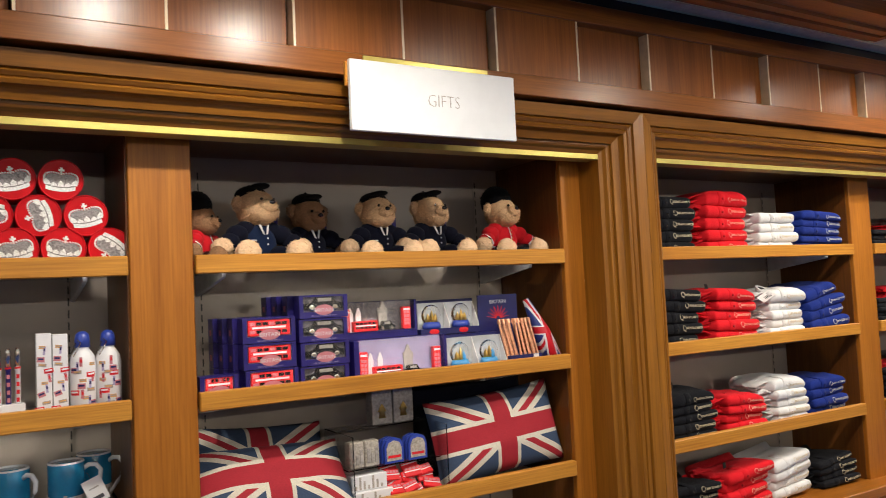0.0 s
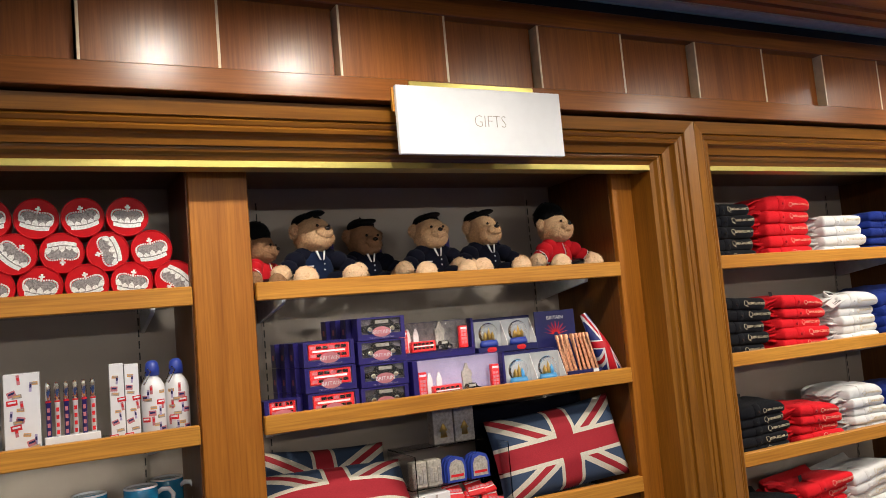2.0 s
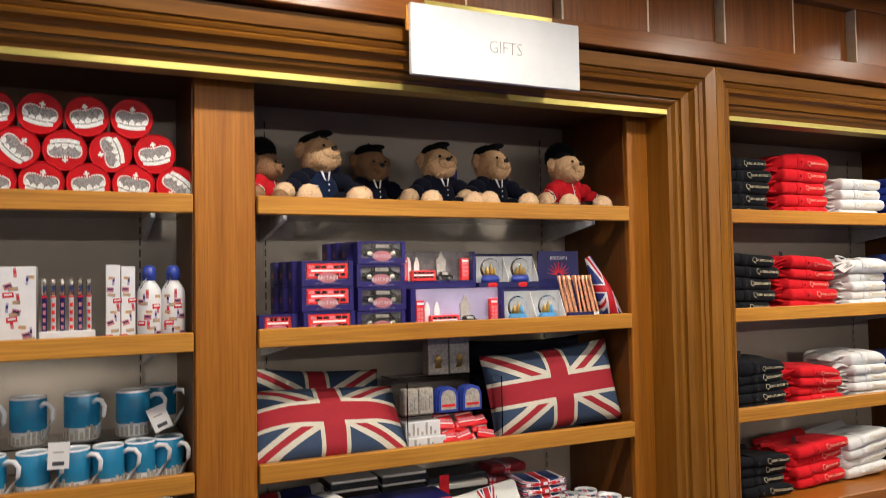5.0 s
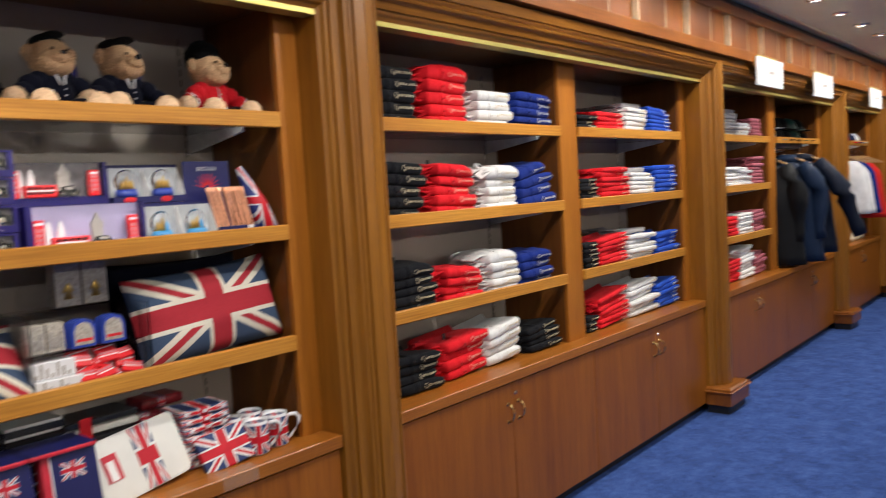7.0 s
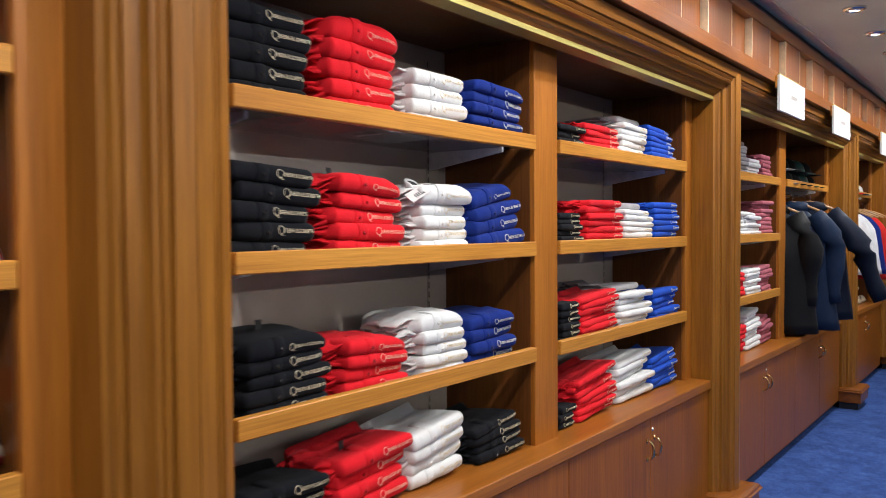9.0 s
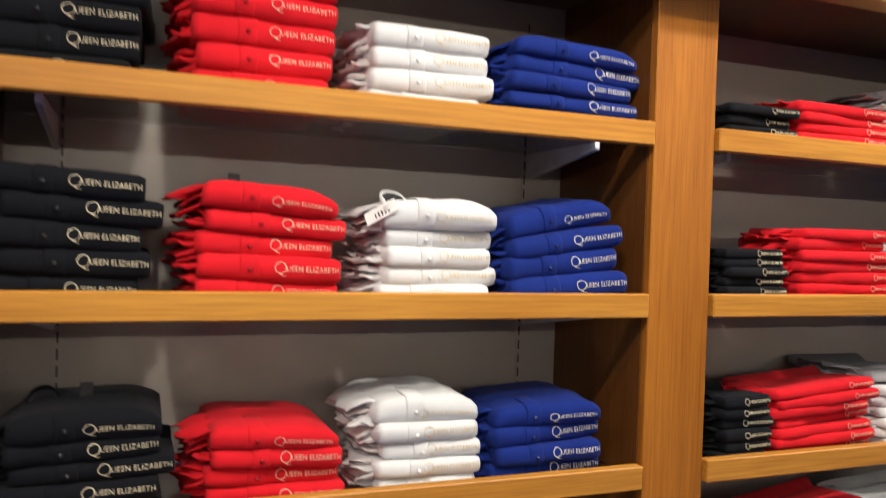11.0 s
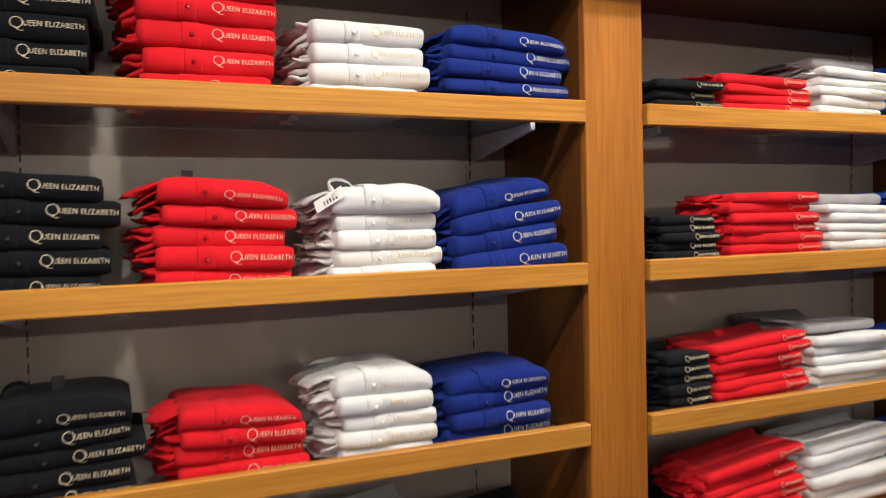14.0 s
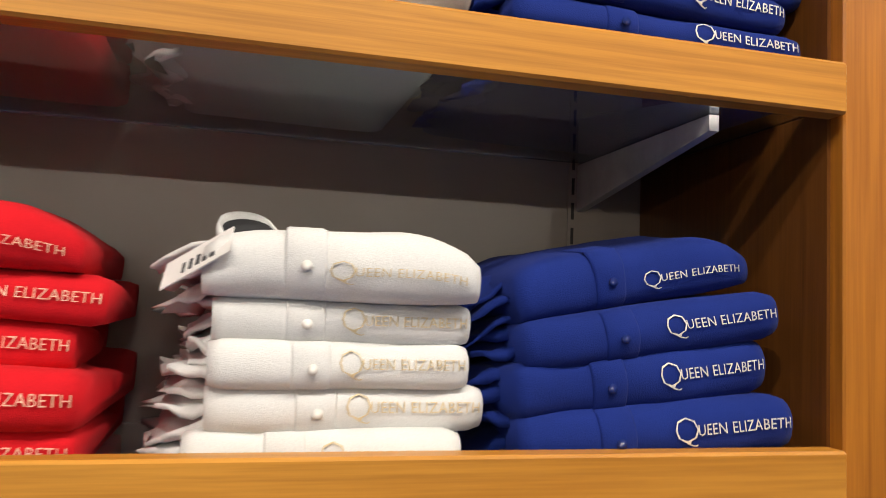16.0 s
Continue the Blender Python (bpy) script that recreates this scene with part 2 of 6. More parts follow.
def shelf_board(parent, x0, x1, z):
    """A glass shelf with a wooden front edge on two white brackets."""
    sh = part("shelf", box((x0, YS, z - 0.046), (x1, YS + 0.024, z), 0.0025), NOSING, parent, "honey-coloured wooden shelf edge")
    g = part("glass_pane", box((x0 + 0.004, YS + 0.0245, z - LIP - 0.010), (x1 - 0.004, YB - 0.012, z - LIP)), GLASS, sh, "clear glass shelf")
    g.visible_shadow = False
    for bx in (x0 + 0.085, x1 - 0.085):
        r = [[(bx - 0.005, YS + 0.07, z - LIP - 0.011), (bx + 0.005, YS + 0.07, z - LIP - 0.011), (bx + 0.005, YS + 0.07, z - LIP - 0.026), (bx - 0.005, YS + 0.07, z - LIP - 0.026)],
             [(bx - 0.005, YB - 0.002, z - LIP - 0.011), (bx + 0.005, YB - 0.002, z - LIP - 0.011), (bx + 0.005, YB - 0.002, z - LIP - 0.07), (bx - 0.005, YB - 0.002, z - LIP - 0.07)]]
        part("bracket", loft(r), WHITEP, sh, "white metal shelf bracket")
    return sh


def bow_handle(parent, x, y, z):
    pts = [(x, y, z + 0.035), (x, y - 0.018, z + 0.032), (x, y - 0.026, z + 0.015), (x, y - 0.028, z), (x, y - 0.026, z - 0.015), (x, y - 0.018, z - 0.032), (x, y, z - 0.035)]
    bm = tube(pts, [0.006, 0.004, 0.0045, 0.006, 0.0045, 0.004, 0.006])
    for s in (-1, 1):
        merge(bm, lathe([(0.009, 0), (0.009, 0.003), (0.006, 0.005)], 10), Matrix.Translation((x, y, z + s * 0.035)) @ pose(0, 0, 0, 90))
    part("handle", bm, BRASS, parent, "brass bow handle", True)


def bay(unit, x0, x1, shelves):
    """One bay: back, shelves and top board."""
    part("back_panel", box((x0, YB, LEDGE), (x1, YB + 0.02, 2.06)), BACKP, unit, "taupe laminate back panel")
    for sx in (x0 + 0.10, x1 - 0.10):
        st = part("slotted_strip", box((sx - 0.006, YB - 0.0025, LEDGE + 0.03), (sx + 0.006, YB + 0.001, 1.97)), BACKP, unit, "slotted metal shelf standard")
        bm = None
        for k in range(40):
            z = LEDGE + 0.05 + 0.0316 * k
            if z < 1.95:
                bm = box((sx - 0.0018, YB - 0.0034, z), (sx + 0.0018, YB - 0.002, z + 0.021), bm=bm)
        tagged(part("slot", bm, SLOT, st, "dark slots"), kind="stuff")
    for z in shelves:
        shelf_board(unit, x0 + 0.0045, x1 - 0.0045, z)
    # thin sheets over the posts' inner faces; part of their darkness is painted shade
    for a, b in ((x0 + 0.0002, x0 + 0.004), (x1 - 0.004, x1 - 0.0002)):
        part("side_panel", box((a, YS + 0.026, LEDGE + 0.001), (b, YB - 0.0005, 1.999)), SIDE_SHADE, unit, "dark brown inner side panel, darkened further for shade")
    # underside takes the same wood with shade in its colour
    part("top_board", box((x0, YS + 0.012, 2.0), (x1, YB, 2.02)), SIDE_SHADE, unit)


def shelving_unit(bays, shelves, label, doors=4):
    """Bays side by side in one moulded frame, cupboards below."""
    u = thing("shelving_unit", label, "shelving unit", group="wall shelving")
    xa, x9 = bays[0][0], bays[-1][1]
    for (p, q), s in zip(bays, shelves):
        bay(u, p, q, s)
    edges = [xa - OUT_L] + [e for b in bays for e in b] + [x9 + OUT_R]
    for p0, p1 in zip(edges[::2], edges[1::2]):
        part("post", box((p0, YS + 0.010, LEDGE - 0.04), (p1, YB + 0.02, 2.05), 0.002), POSTW, u, "honey-brown upright panel")
    part("ledge", box((xa - OUT_L + 0.002, 2.25, LEDGE - 0.04), (x9 + OUT_R - 0.002, YB, LEDGE), 0.003), LEDGEW, u, "polished wooden ledge")
    part("cupboard_body", box((xa - OUT_L + 0.002, 2.285, 0.105), (x9 + OUT_R - 0.002, YB, LEDGE - 0.041)), DOORW, u)
    w = (x9 - xa + OUT_L + OUT_R - 0.004) / doors
    for k in range(doors):
        a = xa - OUT_L + 0.002 + k * w
        d = part("door", box((a + 0.002, 2.262, 0.108), (a + w - 0.002, 2.284, LEDGE - 0.046), 0.0015), DOORW, u, "red-brown wooden cupboard door")
        bow_handle(d, a + w - 0.035 if k % 2 == 0 else a + 0.035, 2.262, 0.555)
        if k % 2 == 1:
            part("lock", lathe([(0.0, -0.004), (0.008, -0.003), (0.008, 0.003)], 12, m=Matrix.Translation((a + 0.02, 2.262, 0.625)) @ pose(0, 0, 0, -90)), CHROME, d, "small chrome lock", True)
    part("kick_board", box((xa - OUT_L + 0.002, 2.31, FZ), (x9 + OUT_R - 0.002, 2.33, 0.106)), KICK, u, "black kick board")
    oa, ob = xa - OUT_L, x9 + OUT_R
    zt = 1.986
    for side in (-1, 1):
        e = oa if side < 0 else ob
        part("frame_upright", loft([[(e + side * q, y, 0.18) for q, y in MOULD], [(e + side * q, y, zt + q) for q, y in MOULD]]), FRAMEV, u, "dark moulded upright")
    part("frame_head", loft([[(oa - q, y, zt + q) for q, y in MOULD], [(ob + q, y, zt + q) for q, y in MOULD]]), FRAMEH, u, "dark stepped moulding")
    part("brass_strip", box((oa, 2.243, 1.969), (ob, 2.30, 1.9855), 0.001), GOLD, u, "brass light strip")
    return u


def plinth(xc):
    p = thing("pilaster_base", "brown wooden plinth block with moulded cap on black foot", "plinth", group="plinths")
    a, b = xc - 0.15, xc + 0.15
    part("block", box((a, 2.115, 0.10), (b, 2.262, 0.172), 0.002), RAILW, p)
    cap = [(0.0, 0.172), (0.010, 0.174), (0.012, 0.182), (0.004, 0.186), (0.002, 0.196), (-0.012, 0.203), (-0.03, 0.206)]
    part("cap", loft([[(a - q, 2.115 - q, z), (b + q, 2.115 - q, z), (b + q, 2.262, z), (a - q, 2.262, z)] for q, z in cap]), RAILW, p, "moulded cap")
    part("foot", box((a + 0.02, 2.135, FZ), (b - 0.02, 2.262, 0.10)), KICK, p, "black recessed foot")


def pair(k):
    x = X_C + k * UNIT
    return [(x - 0.018, x + BAY), (x + BAY + POST, x + 2 * BAY + POST + 0.015)]


shelving_unit(pair(-1), (SHELF, SHELF), "cherry wood shelving unit filled with British souvenirs")
shelving_unit(pair(0), (SHELF, SHELF), "cherry wood shelving unit with folded polo shirts")
shelving_unit(pair(1), (SHELF, SHELF[:1]), "cherry wood shelving unit with shirts and hanging coats")
shelving_unit([(7.952, 8.50), (8.60, 9.375)], (SHELF, SHELF[:1]), "cherry wood corner shelving unit with tops and plush toys", 2)
for k in (-1, 0, 1, 2):
    plinth(X_C + k * UNIT - 0.215)

# ---- frieze over the units ----
fr = thing("frieze", "panelled cherry wood frieze with cream divider strips", "frieze", kind="structure")
FX0, FX1 = X0 + 0.01, 9.72
part("rail", box((FX0, YF, 2.118), (FX1, YB, 2.176), 0.002), RAILW, fr, "red-brown wooden rail")
part("upper_rail", box((FX0, YF - 0.004, 2.356), (FX1, YB, 2.415), 0.002), RAILW, fr, "red-brown wooden rail")
STEP = 0.2925
kx = 0.584 - STEP * 12
k = 0
while kx < FX1 - 0.05:
    a, b = max(kx, FX0), min(kx + STEP, FX1)
    y = YF + (0.032 if k % 2 == 0 else 0.002)
    if b - a > 0.05:
        part("panel", box((a + (0.006 if k % 2 == 0 else 0), y, 2.1765), (b - (0.006 if k % 2 == 0 else 0), YB - 0.1, 2.3555)), PANELW, fr)
        part("divider", box((a - 0.0005, YF + 0.001, 2.1763), (a + 0.0055, YF + 0.06, 2.3557)), CREAM, fr, "cream divider strip")
    kx += STEP
    k += 1
part("slot", box((FX0, YF + 0.02, 2.415), (FX1, YB, CZ)), KICK, fr, "black shadow gap with air grille")

# ---- wooden ceiling tray, mitred at its corner ----
tray = thing("ceiling_tray", "dark red wooden moulding round a dropped ceiling tray", "ceiling moulding", kind="structure")
TX, TY = 3.10, 2.055
TRAY = [(0.0, CZ + 0.002), (0.0, 2.442), (-0.012, 2.438), (-0.03, 2.432), (-0.034, 2.424), (-0.06, 2.420), (-0.085, 2.408), (-0.095, 2.396), (-0.13, 2.394), (-0.134, 2.402),
        (-0.145, 2.402), (-0.149, 2.394), (-0.18, 2.394), (-0.185, 2.404), (-0.26, 2.404), (-0.26, CZ + 0.002)]
part("moulding", loft([[(X0, TY + q, z) for q, z in TRAY], [(TX + q, TY + q, z) for q, z in TRAY], [(TX + q, Y0, z) for q, z in TRAY]]), RAILW, tray)
part("edge_strip", box((X0, YF - 0.052, CZ - 0.006), (9.70, YF - 0.006, CZ + 0.004)), CREAM, tray, "cream ceiling edge strip")

# ---- folded shirts ----
POLO = {"black": cloth("black_cotton", (0.006, 0.0065, 0.009)), "red": cloth("red_cotton", (0.66, 0.012, 0.02)), "white": cloth("white_cotton", (0.72, 0.72, 0.71), vary=0.04),
        "blue": cloth("blue_cotton", (0.009, 0.024, 0.18)), "royal": cloth("royal_cotton", (0.02, 0.075, 0.46)), "grey": cloth("grey_jersey", (0.34, 0.33, 0.34)),
        "rose": cloth("rose_jersey", (0.36, 0.10, 0.13)), "navy": cloth("navy_cotton", (0.02, 0.03, 0.09)), "pale": cloth("pale_jersey", (0.62, 0.62, 0.64))}
THREAD = {"black": plain("cream_thread", (0.72, 0.62, 0.42), 0.5), "red": plain("peach_thread", (0.80, 0.50, 0.36), 0.5),
          "white": plain("sand_thread", (0.62, 0.50, 0.30), 0.5), "blue": plain("ivory_thread", (0.74, 0.70, 0.62), 0.5)}
THREAD["royal"] = THREAD["blue"]
BUTTON = {c: plain(c + "_button", col, 0.25) for c, col in (("black", (0.02, 0.02, 0.02)), ("red", (0.30, 0.01, 0.015)), ("white", (0.78, 0.76, 0.72)), ("blue", (0.012, 0.025, 0.14)))}
BUTTON["royal"] = BUTTON["blue"]
LINER = plain("dark_neck_tape", (0.02, 0.02, 0.022), 0.7)
CARD = plain("tag_card", (0.82, 0.80, 0.78), 0.5, vary=0.03)
PLASTIC_MAT = node_mat("clear_plastic", 0.05)
PLASTIC_MAT[3].inputs["Transmission Weight"].default_value = 1.0
PLASTIC_MAT[3].inputs["IOR"].default_value = 1.12
CLEAR = PLASTIC_MAT[0]


def front_y(x, z, h, seed):
    """Depth of the rounded front fold at a height, with soft creases."""
    q = min(0.999, abs(z / h * 2 - 1))
    y = h * 0.46 * (1 - (1 - q ** 2.2) ** (1 / 2.2))
    return y + 0.0065 * noise.noise((x * 10, z * 14, seed)) + 0.0032 * noise.noise((x * 38, z * 9, seed + 5)) + 0.0015 * noise.noise((x * 30, z * 60, seed + 6))


def plump(x, h, seed):
    """Thickness of a folded garment along its width."""
    return h * (1 + 0.13 * noise.noise((x * 9, seed * 1.7, 0.5)) - 0.03)


def section(x, w, h, seed, crown):
    """Thickness and lift of a folded garment at x; a crowned one slopes off at its sides."""
    u = x / w
    end = max(0.0, min(u, 1 - u)) * w
    k = 1.0 if end > 0.012 else 0.84 + 0.16 * math.sin(math.pi / 2 * end / 0.012)
    if crown:
        k *= 0.62 + 0.38 * math.sin(math.pi / 2 * min(1.0, max(0.0, 1 - u) * w / 0.06)) if u > 0.5 else 0.80 + 0.20 * math.sin(math.pi / 2 * min(1.0, u * w / 0.05))
    hh = plump(x, h, seed) * k
    return hh, max(0.0, h - hh) * (0.12 if crown else 0.5), k, end


def fold_body(w, d, h, seed, rough=1.6, crown=False):
    """One folded garment: rounded fold at the front, softly wrinkled."""
    rings = []
    nx = 23
    for i in range(nx):
        x = w * i / (nx - 1)
        hh, lift, k, end = section(x, w, h, seed, crown)
        ring = []
        for j in range(11):
            z = hh * (0.5 - 0.5 * math.cos(math.pi * j / 10))
            ring.append((x, front_y(x, z, hh, seed) + (1 - k) * 0.012, z + lift))
        for j in range(1, 7):
            v = j / 7
            n1 = noise.noise((x * 9, v * 5, seed + 2)) * 0.0045 * rough
            ring.append((x, h * 0.42 + v * (d - h * 0.42), hh + lift - 0.0005 + ((0.011 * math.sin(math.pi * v * 0.85) - 0.010 * v) * min(1.0, end / 0.05) if crown else -0.024 * v ** 1.6 * min(1.0, h / 0.03)) + n1 * min(1, v * 4) * (1 if end > 0.02 else 0.3)))
        for j in range(5):
            z = hh * (0.5 + 0.5 * math.cos(math.pi * j / 4))
            ring.append((x, d - h * 0.2 + h * 0.2 * math.sin(math.pi * j / 4) + 0.006 * noise.noise((x * 10, z * 9, seed + 8)), z + lift))
        for j in range(1, 5):
            ring.append((x, d - j / 5 * (d - h * 0.42), lift))
        rings.append(ring)
    return loft(rings)


def sleeve_flap(d, h, seed, loose=False):
    """Loose, curling layers of sleeve and hem at the folded side."""
    b = None
    r = random.Random(seed * 7)
    for k in range(3):
        z = h * (0.20 + 0.28 * k)
        reach, thick = (r.uniform(0.045, 0.075), 0.0022) if loose else (r.uniform(0.026, 0.056), h * r.uniform(0.07, 0.11))
        y0, curl = r.uniform(0.012, 0.035), r.uniform(-0.034, -0.016) if loose else r.uniform(-0.014, 0.006)
        rings = []
        for i in range(8):
            u = i / 7
            tk = thick * (1.0 if u < 0.8 else 0.55)
            top, low = [], []
            for j in range(11):
                v = j / 10
                x = 0.03 - (reach + 0.03) * u * (0.75 + 0.45 * noise.noise((v * 4, k, seed))) + 0.004 * noise.noise((v * 9, k, seed))
                y = y0 + u * 0.03 * (1 - v) + v * (d * 0.72)
                zz = z + 0.010 * noise.noise((u * 2.5, v * 6, seed + k)) + curl * u * u
                top.append((x, y, zz + tk))
                low.append((x, y, zz - tk))
            rings.append(top + low[::-1])
        b = loft(rings, bm=b)
    return b


def placket_strip(x, wid, h, seed):
    """The button placket, a raised band that follows the fold."""
    outer, inner = [], []
    for s, e in ((x, 0.0), (x + 0.002, 0.0016), (x + wid - 0.002, 0.0016), (x + wid, 0.0)):
        ring = []
        for j in range(11):
            z = h * (0.06 + 0.88 * j / 10)
            ring.append((s, front_y(s, z, h, seed) - e - 0.0002, z))
        for j in range(1, 4):
            ring.append((s, h * 0.42 + j * 0.02, h * 0.985 + e))
        for j in range(3, 0, -1):
            ring.append((s, h * 0.42 + j * 0.02, h * 0.9))
        for j in range(10, -1, -1):
            z = h * (0.06 + 0.88 * j / 10)
            ring.append((s, front_y(s, z, h, seed) + 0.003, z))
        outer.append(ring)
    return loft(outer)


def logo_mesh(w, h, seed, width, mat, crown=False):
    """Embroidered words, laid onto the fold."""
    a = text_mesh("logo", "Q", width * 0.265, mat)
    b = text_mesh("logo", "UEEN ELIZABETH", width * 0.112, mat, spacing=1.06)
    bm = bmesh.new()
    bm.from_mesh(a)
    qx = max(v.co.x for v in bm.verts)
    b2 = bmesh.new()
    b2.from_mesh(b)
    x9 = max(v.co.x for v in b2.verts)
    s = (width - qx * 0.96) / x9
    bmesh.ops.transform(b2, matrix=Matrix.Translation((qx * 0.96, width * 0.045, 0)) @ Matrix.Diagonal((s, 1, 1, 1)), verts=b2.verts)
    merge(bm, b2)
    bpy.data.meshes.remove(a), bpy.data.meshes.remove(b)
    cz = (max(v.co.y for v in bm.verts) + min(v.co.y for v in bm.verts)) / 2
    kz = min(1.0, h * 0.7 / (max(v.co.y for v in bm.verts) - min(v.co.y for v in bm.verts)))
    for v in bm.verts:
        x = w - width - (0.012 if crown else 0.004) + v.co.x
        hh, lift, k, end = section(x, w, h, seed, crown)
        z = hh * (0.40 if crown else 0.53) + (v.co.y - cz) * kz * (0.8 if crown else 1.0)
        v.co = (x, front_y(x, z, hh, seed) + (1 - k) * 0.012 - 0.0014 - (v.co.z + 0.0006) * 0.5, z + lift)
    return finish("logo", bm, mat)


VARIANT = {}


def garment(colour, w, d, h, seed, polo=True, lettered=True, crown=False):
    """Meshes of one folded shirt, made once for each variant."""
    key = (colour, round(w, 3), round(h, 3), seed, polo, lettered, crown)
    if key not in VARIANT:
        m = {"body": finish("body", fold_body(w, d, h, seed, 1.6, crown), POLO[colour], True)}
        m["sleeve"] = finish("sleeve", sleeve_flap(d, h, seed, crown), POLO[colour], True)
        if polo:
            px = w * (0.26 + 0.08 * random.Random(seed).random())
            m["placket"] = finish("placket", placket_strip(px, 0.031, h, seed), POLO[colour], True)
            bz = h * 0.45
            m["button"] = finish("button", lathe([(0.0, -0.0005), (0.002, 0.0), (0.0040, -0.0005), (0.0043, -0.0016), (0.0, -0.0022)], 10,
                                                 m=Matrix.Translation((px + 0.016, front_y(px + 0.016, bz, h, seed) - 0.0028, bz)) @ pose(0, 0, 0, -90)), BUTTON[colour], True)
        if lettered and colour in THREAD:
            m["logo"] = logo_mesh(w, h, seed, 0.108 if polo else 0.075, THREAD[colour], crown)
        VARIANT[key] = m
    return VARIANT[key]


WORDS = {"black": "black", "red": "bright red", "white": "white", "blue": "navy blue", "royal": "royal blue", "grey": "grey", "rose": "dusky rose", "navy": "dark navy", "pale": "pale grey"}
LABELS = {"placket": "", "button": "small shirt button", "logo": "embroidered pale lettering", "sleeve": "loose folded sleeve", "body": ""}


def stack(colour, x0, x1, z, n, height, lean=0.0, polo=True, y=YS + 0.033, d=0.27, lettered=True, group="", turn=None, top=1.0):
    """A pile of folded shirts; lean is the tilt of the top one in degrees, its right side up."""
    if z in SHELF:
        z, height, n = z - LIP, height + LIP, n + (1 if colour != "blue" or lean < 0 else 0)
    w, h0 = x1 - x0, height / (n - 1 + top)
    rnd = random.Random(int(x0 * 1000) + int(z * 100))
    at = z + 0.001
    for k in range(n):
        ang = lean * (0.30 + 0.70 * (k + 0.5) / n)
        h = h0 * (top if k == n - 1 else 1.0)
        jx, jy = rnd.uniform(-0.013, 0.009), rnd.uniform(-0.006, 0.010)
        m = garment(colour, w, d, h * (1.12 + 0.009 * max(0.0, lean)), 11 + (k * 3 + int(x0 * 100)) % 4, polo, lettered, k == n - 1 and top > 1.15)
        kind = "polo_shirt" if polo else "folded_top"
        base = at + (abs(math.sin(radians(ang))) * w if ang < 0 else 0.0)
        t = thing(kind, "folded %s cotton %s stacked on a shelf" % (WORDS[colour], "polo shirt" if polo else "jersey top"), "polo shirt" if polo else "top",
                  Matrix.Translation((x0 + jx, y + jy, base)) @ pose(0, 0, 0, 0, -ang, rnd.uniform(-3.8, 3.8)) @ Matrix.Diagonal((rnd.uniform(0.93, 1.02), 1, rnd.uniform(0.94, 1.08), 1)), group or "folded shirts")
        if turn is not None:
            t.matrix_basis = turn @ t.matrix_basis
        for nm in ("body", "sleeve", "placket", "button", "logo"):
            if nm in m:
                part(nm, m[nm], None, t, LABELS[nm])
        at += h * 0.985
    return at


ROWS_C = [
    (SHELF[0], [("black", 2.255, 2.470, 4, 0.182, 0), ("red", 2.545, 2.772, 4, 0.203, -1), ("white", 2.825, 3.047, 3, 0.126, 0), ("blue", 3.095, 3.372, 4, 0.132, -2.5)]),
    (SHELF[1], [("black", 2.268, 2.492, 4, 0.172, -4), ("red", 2.558, 2.786, 4, 0.164, -4), ("white", 2.864, 3.074, 4, 0.160, 0), ("blue", 3.112, 3.350, 4, 0.142, 12)]),
    (SHELF[2], [("black", 2.290, 2.518, 4, 0.140, 2), ("red", 2.580, 2.803, 3, 0.099, -4), ("white", 2.864, 3.056, 4, 0.142, -1), ("blue", 3.092, 3.322, 4, 0.114, 3)]),
    (LEDGE, [("black", 2.290, 2.520, 4, 0.132, -2), ("red", 2.560, 2.805, 4, 0.140, 6), ("white", 2.830, 3.060, 4, 0.140, 9), ("black", 3.110, 3.345, 4, 0.100, 5)]),
]
for z, row in ROWS_C:
    for c, a, b, n, hh, lean in row:
        stack(c, a, b, z, n, hh, lean, d=0.27 if z in SHELF[:2] else 0.215, top=1.5 if c == "white" and z in SHELF[1:] else 1.3 if c == "black" and z in SHELF[2:] else 1.2 if z in SHELF and c in ("red", "blue") else 1.0)

ROWS_D = [
    (SHELF[0], [("black", 3.590, 3.775, 3, 0.062, 0), ("red", 3.790, 4.052, 4, 0.078, -1), ("white", 4.090, 4.325, 5, 0.112, -2), ("royal", 4.365, 4.635, 6, 0.124, -3)]),
    (SHELF[1], [("black", 3.600, 3.765, 5, 0.092, 0), ("red", 3.805, 4.080, 6, 0.143, 0), ("white", 4.115, 4.370, 5, 0.106, -2), ("royal", 4.405, 4.650, 6, 0.146, 0)]),
    (SHELF[2], [("black", 3.610, 3.735, 5, 0.112, 2), ("red", 3.755, 4.040, 6, 0.120, 5), ("white", 4.075, 4.370, 5, 0.118, 0), ("royal", 4.395, 4.650, 4, 0.098, 3)]),
    (LEDGE, [("black", 3.600, 3.705, 3, 0.072, 0), ("red", 3.725, 4.020, 7, 0.140, 9), ("white", 4.055, 4.360, 6, 0.160, 5), ("royal", 4.390, 4.640, 6, 0.130, 7)]),
]
for z, row in ROWS_D:
    for c, a, b, n, hh, lean in row:
        stack(c, a, b, z, n, hh, lean, polo=False, d=0.175)
for z, a in ((SHELF[0] + 0.115, 4.09), (SHELF[1] + 0.108, 4.12), (SHELF[2] + 0.121, 4.08)):
    stack("grey", a, a + 0.24, z, 1, 0.026, 0, polo=False, y=YS + 0.06)


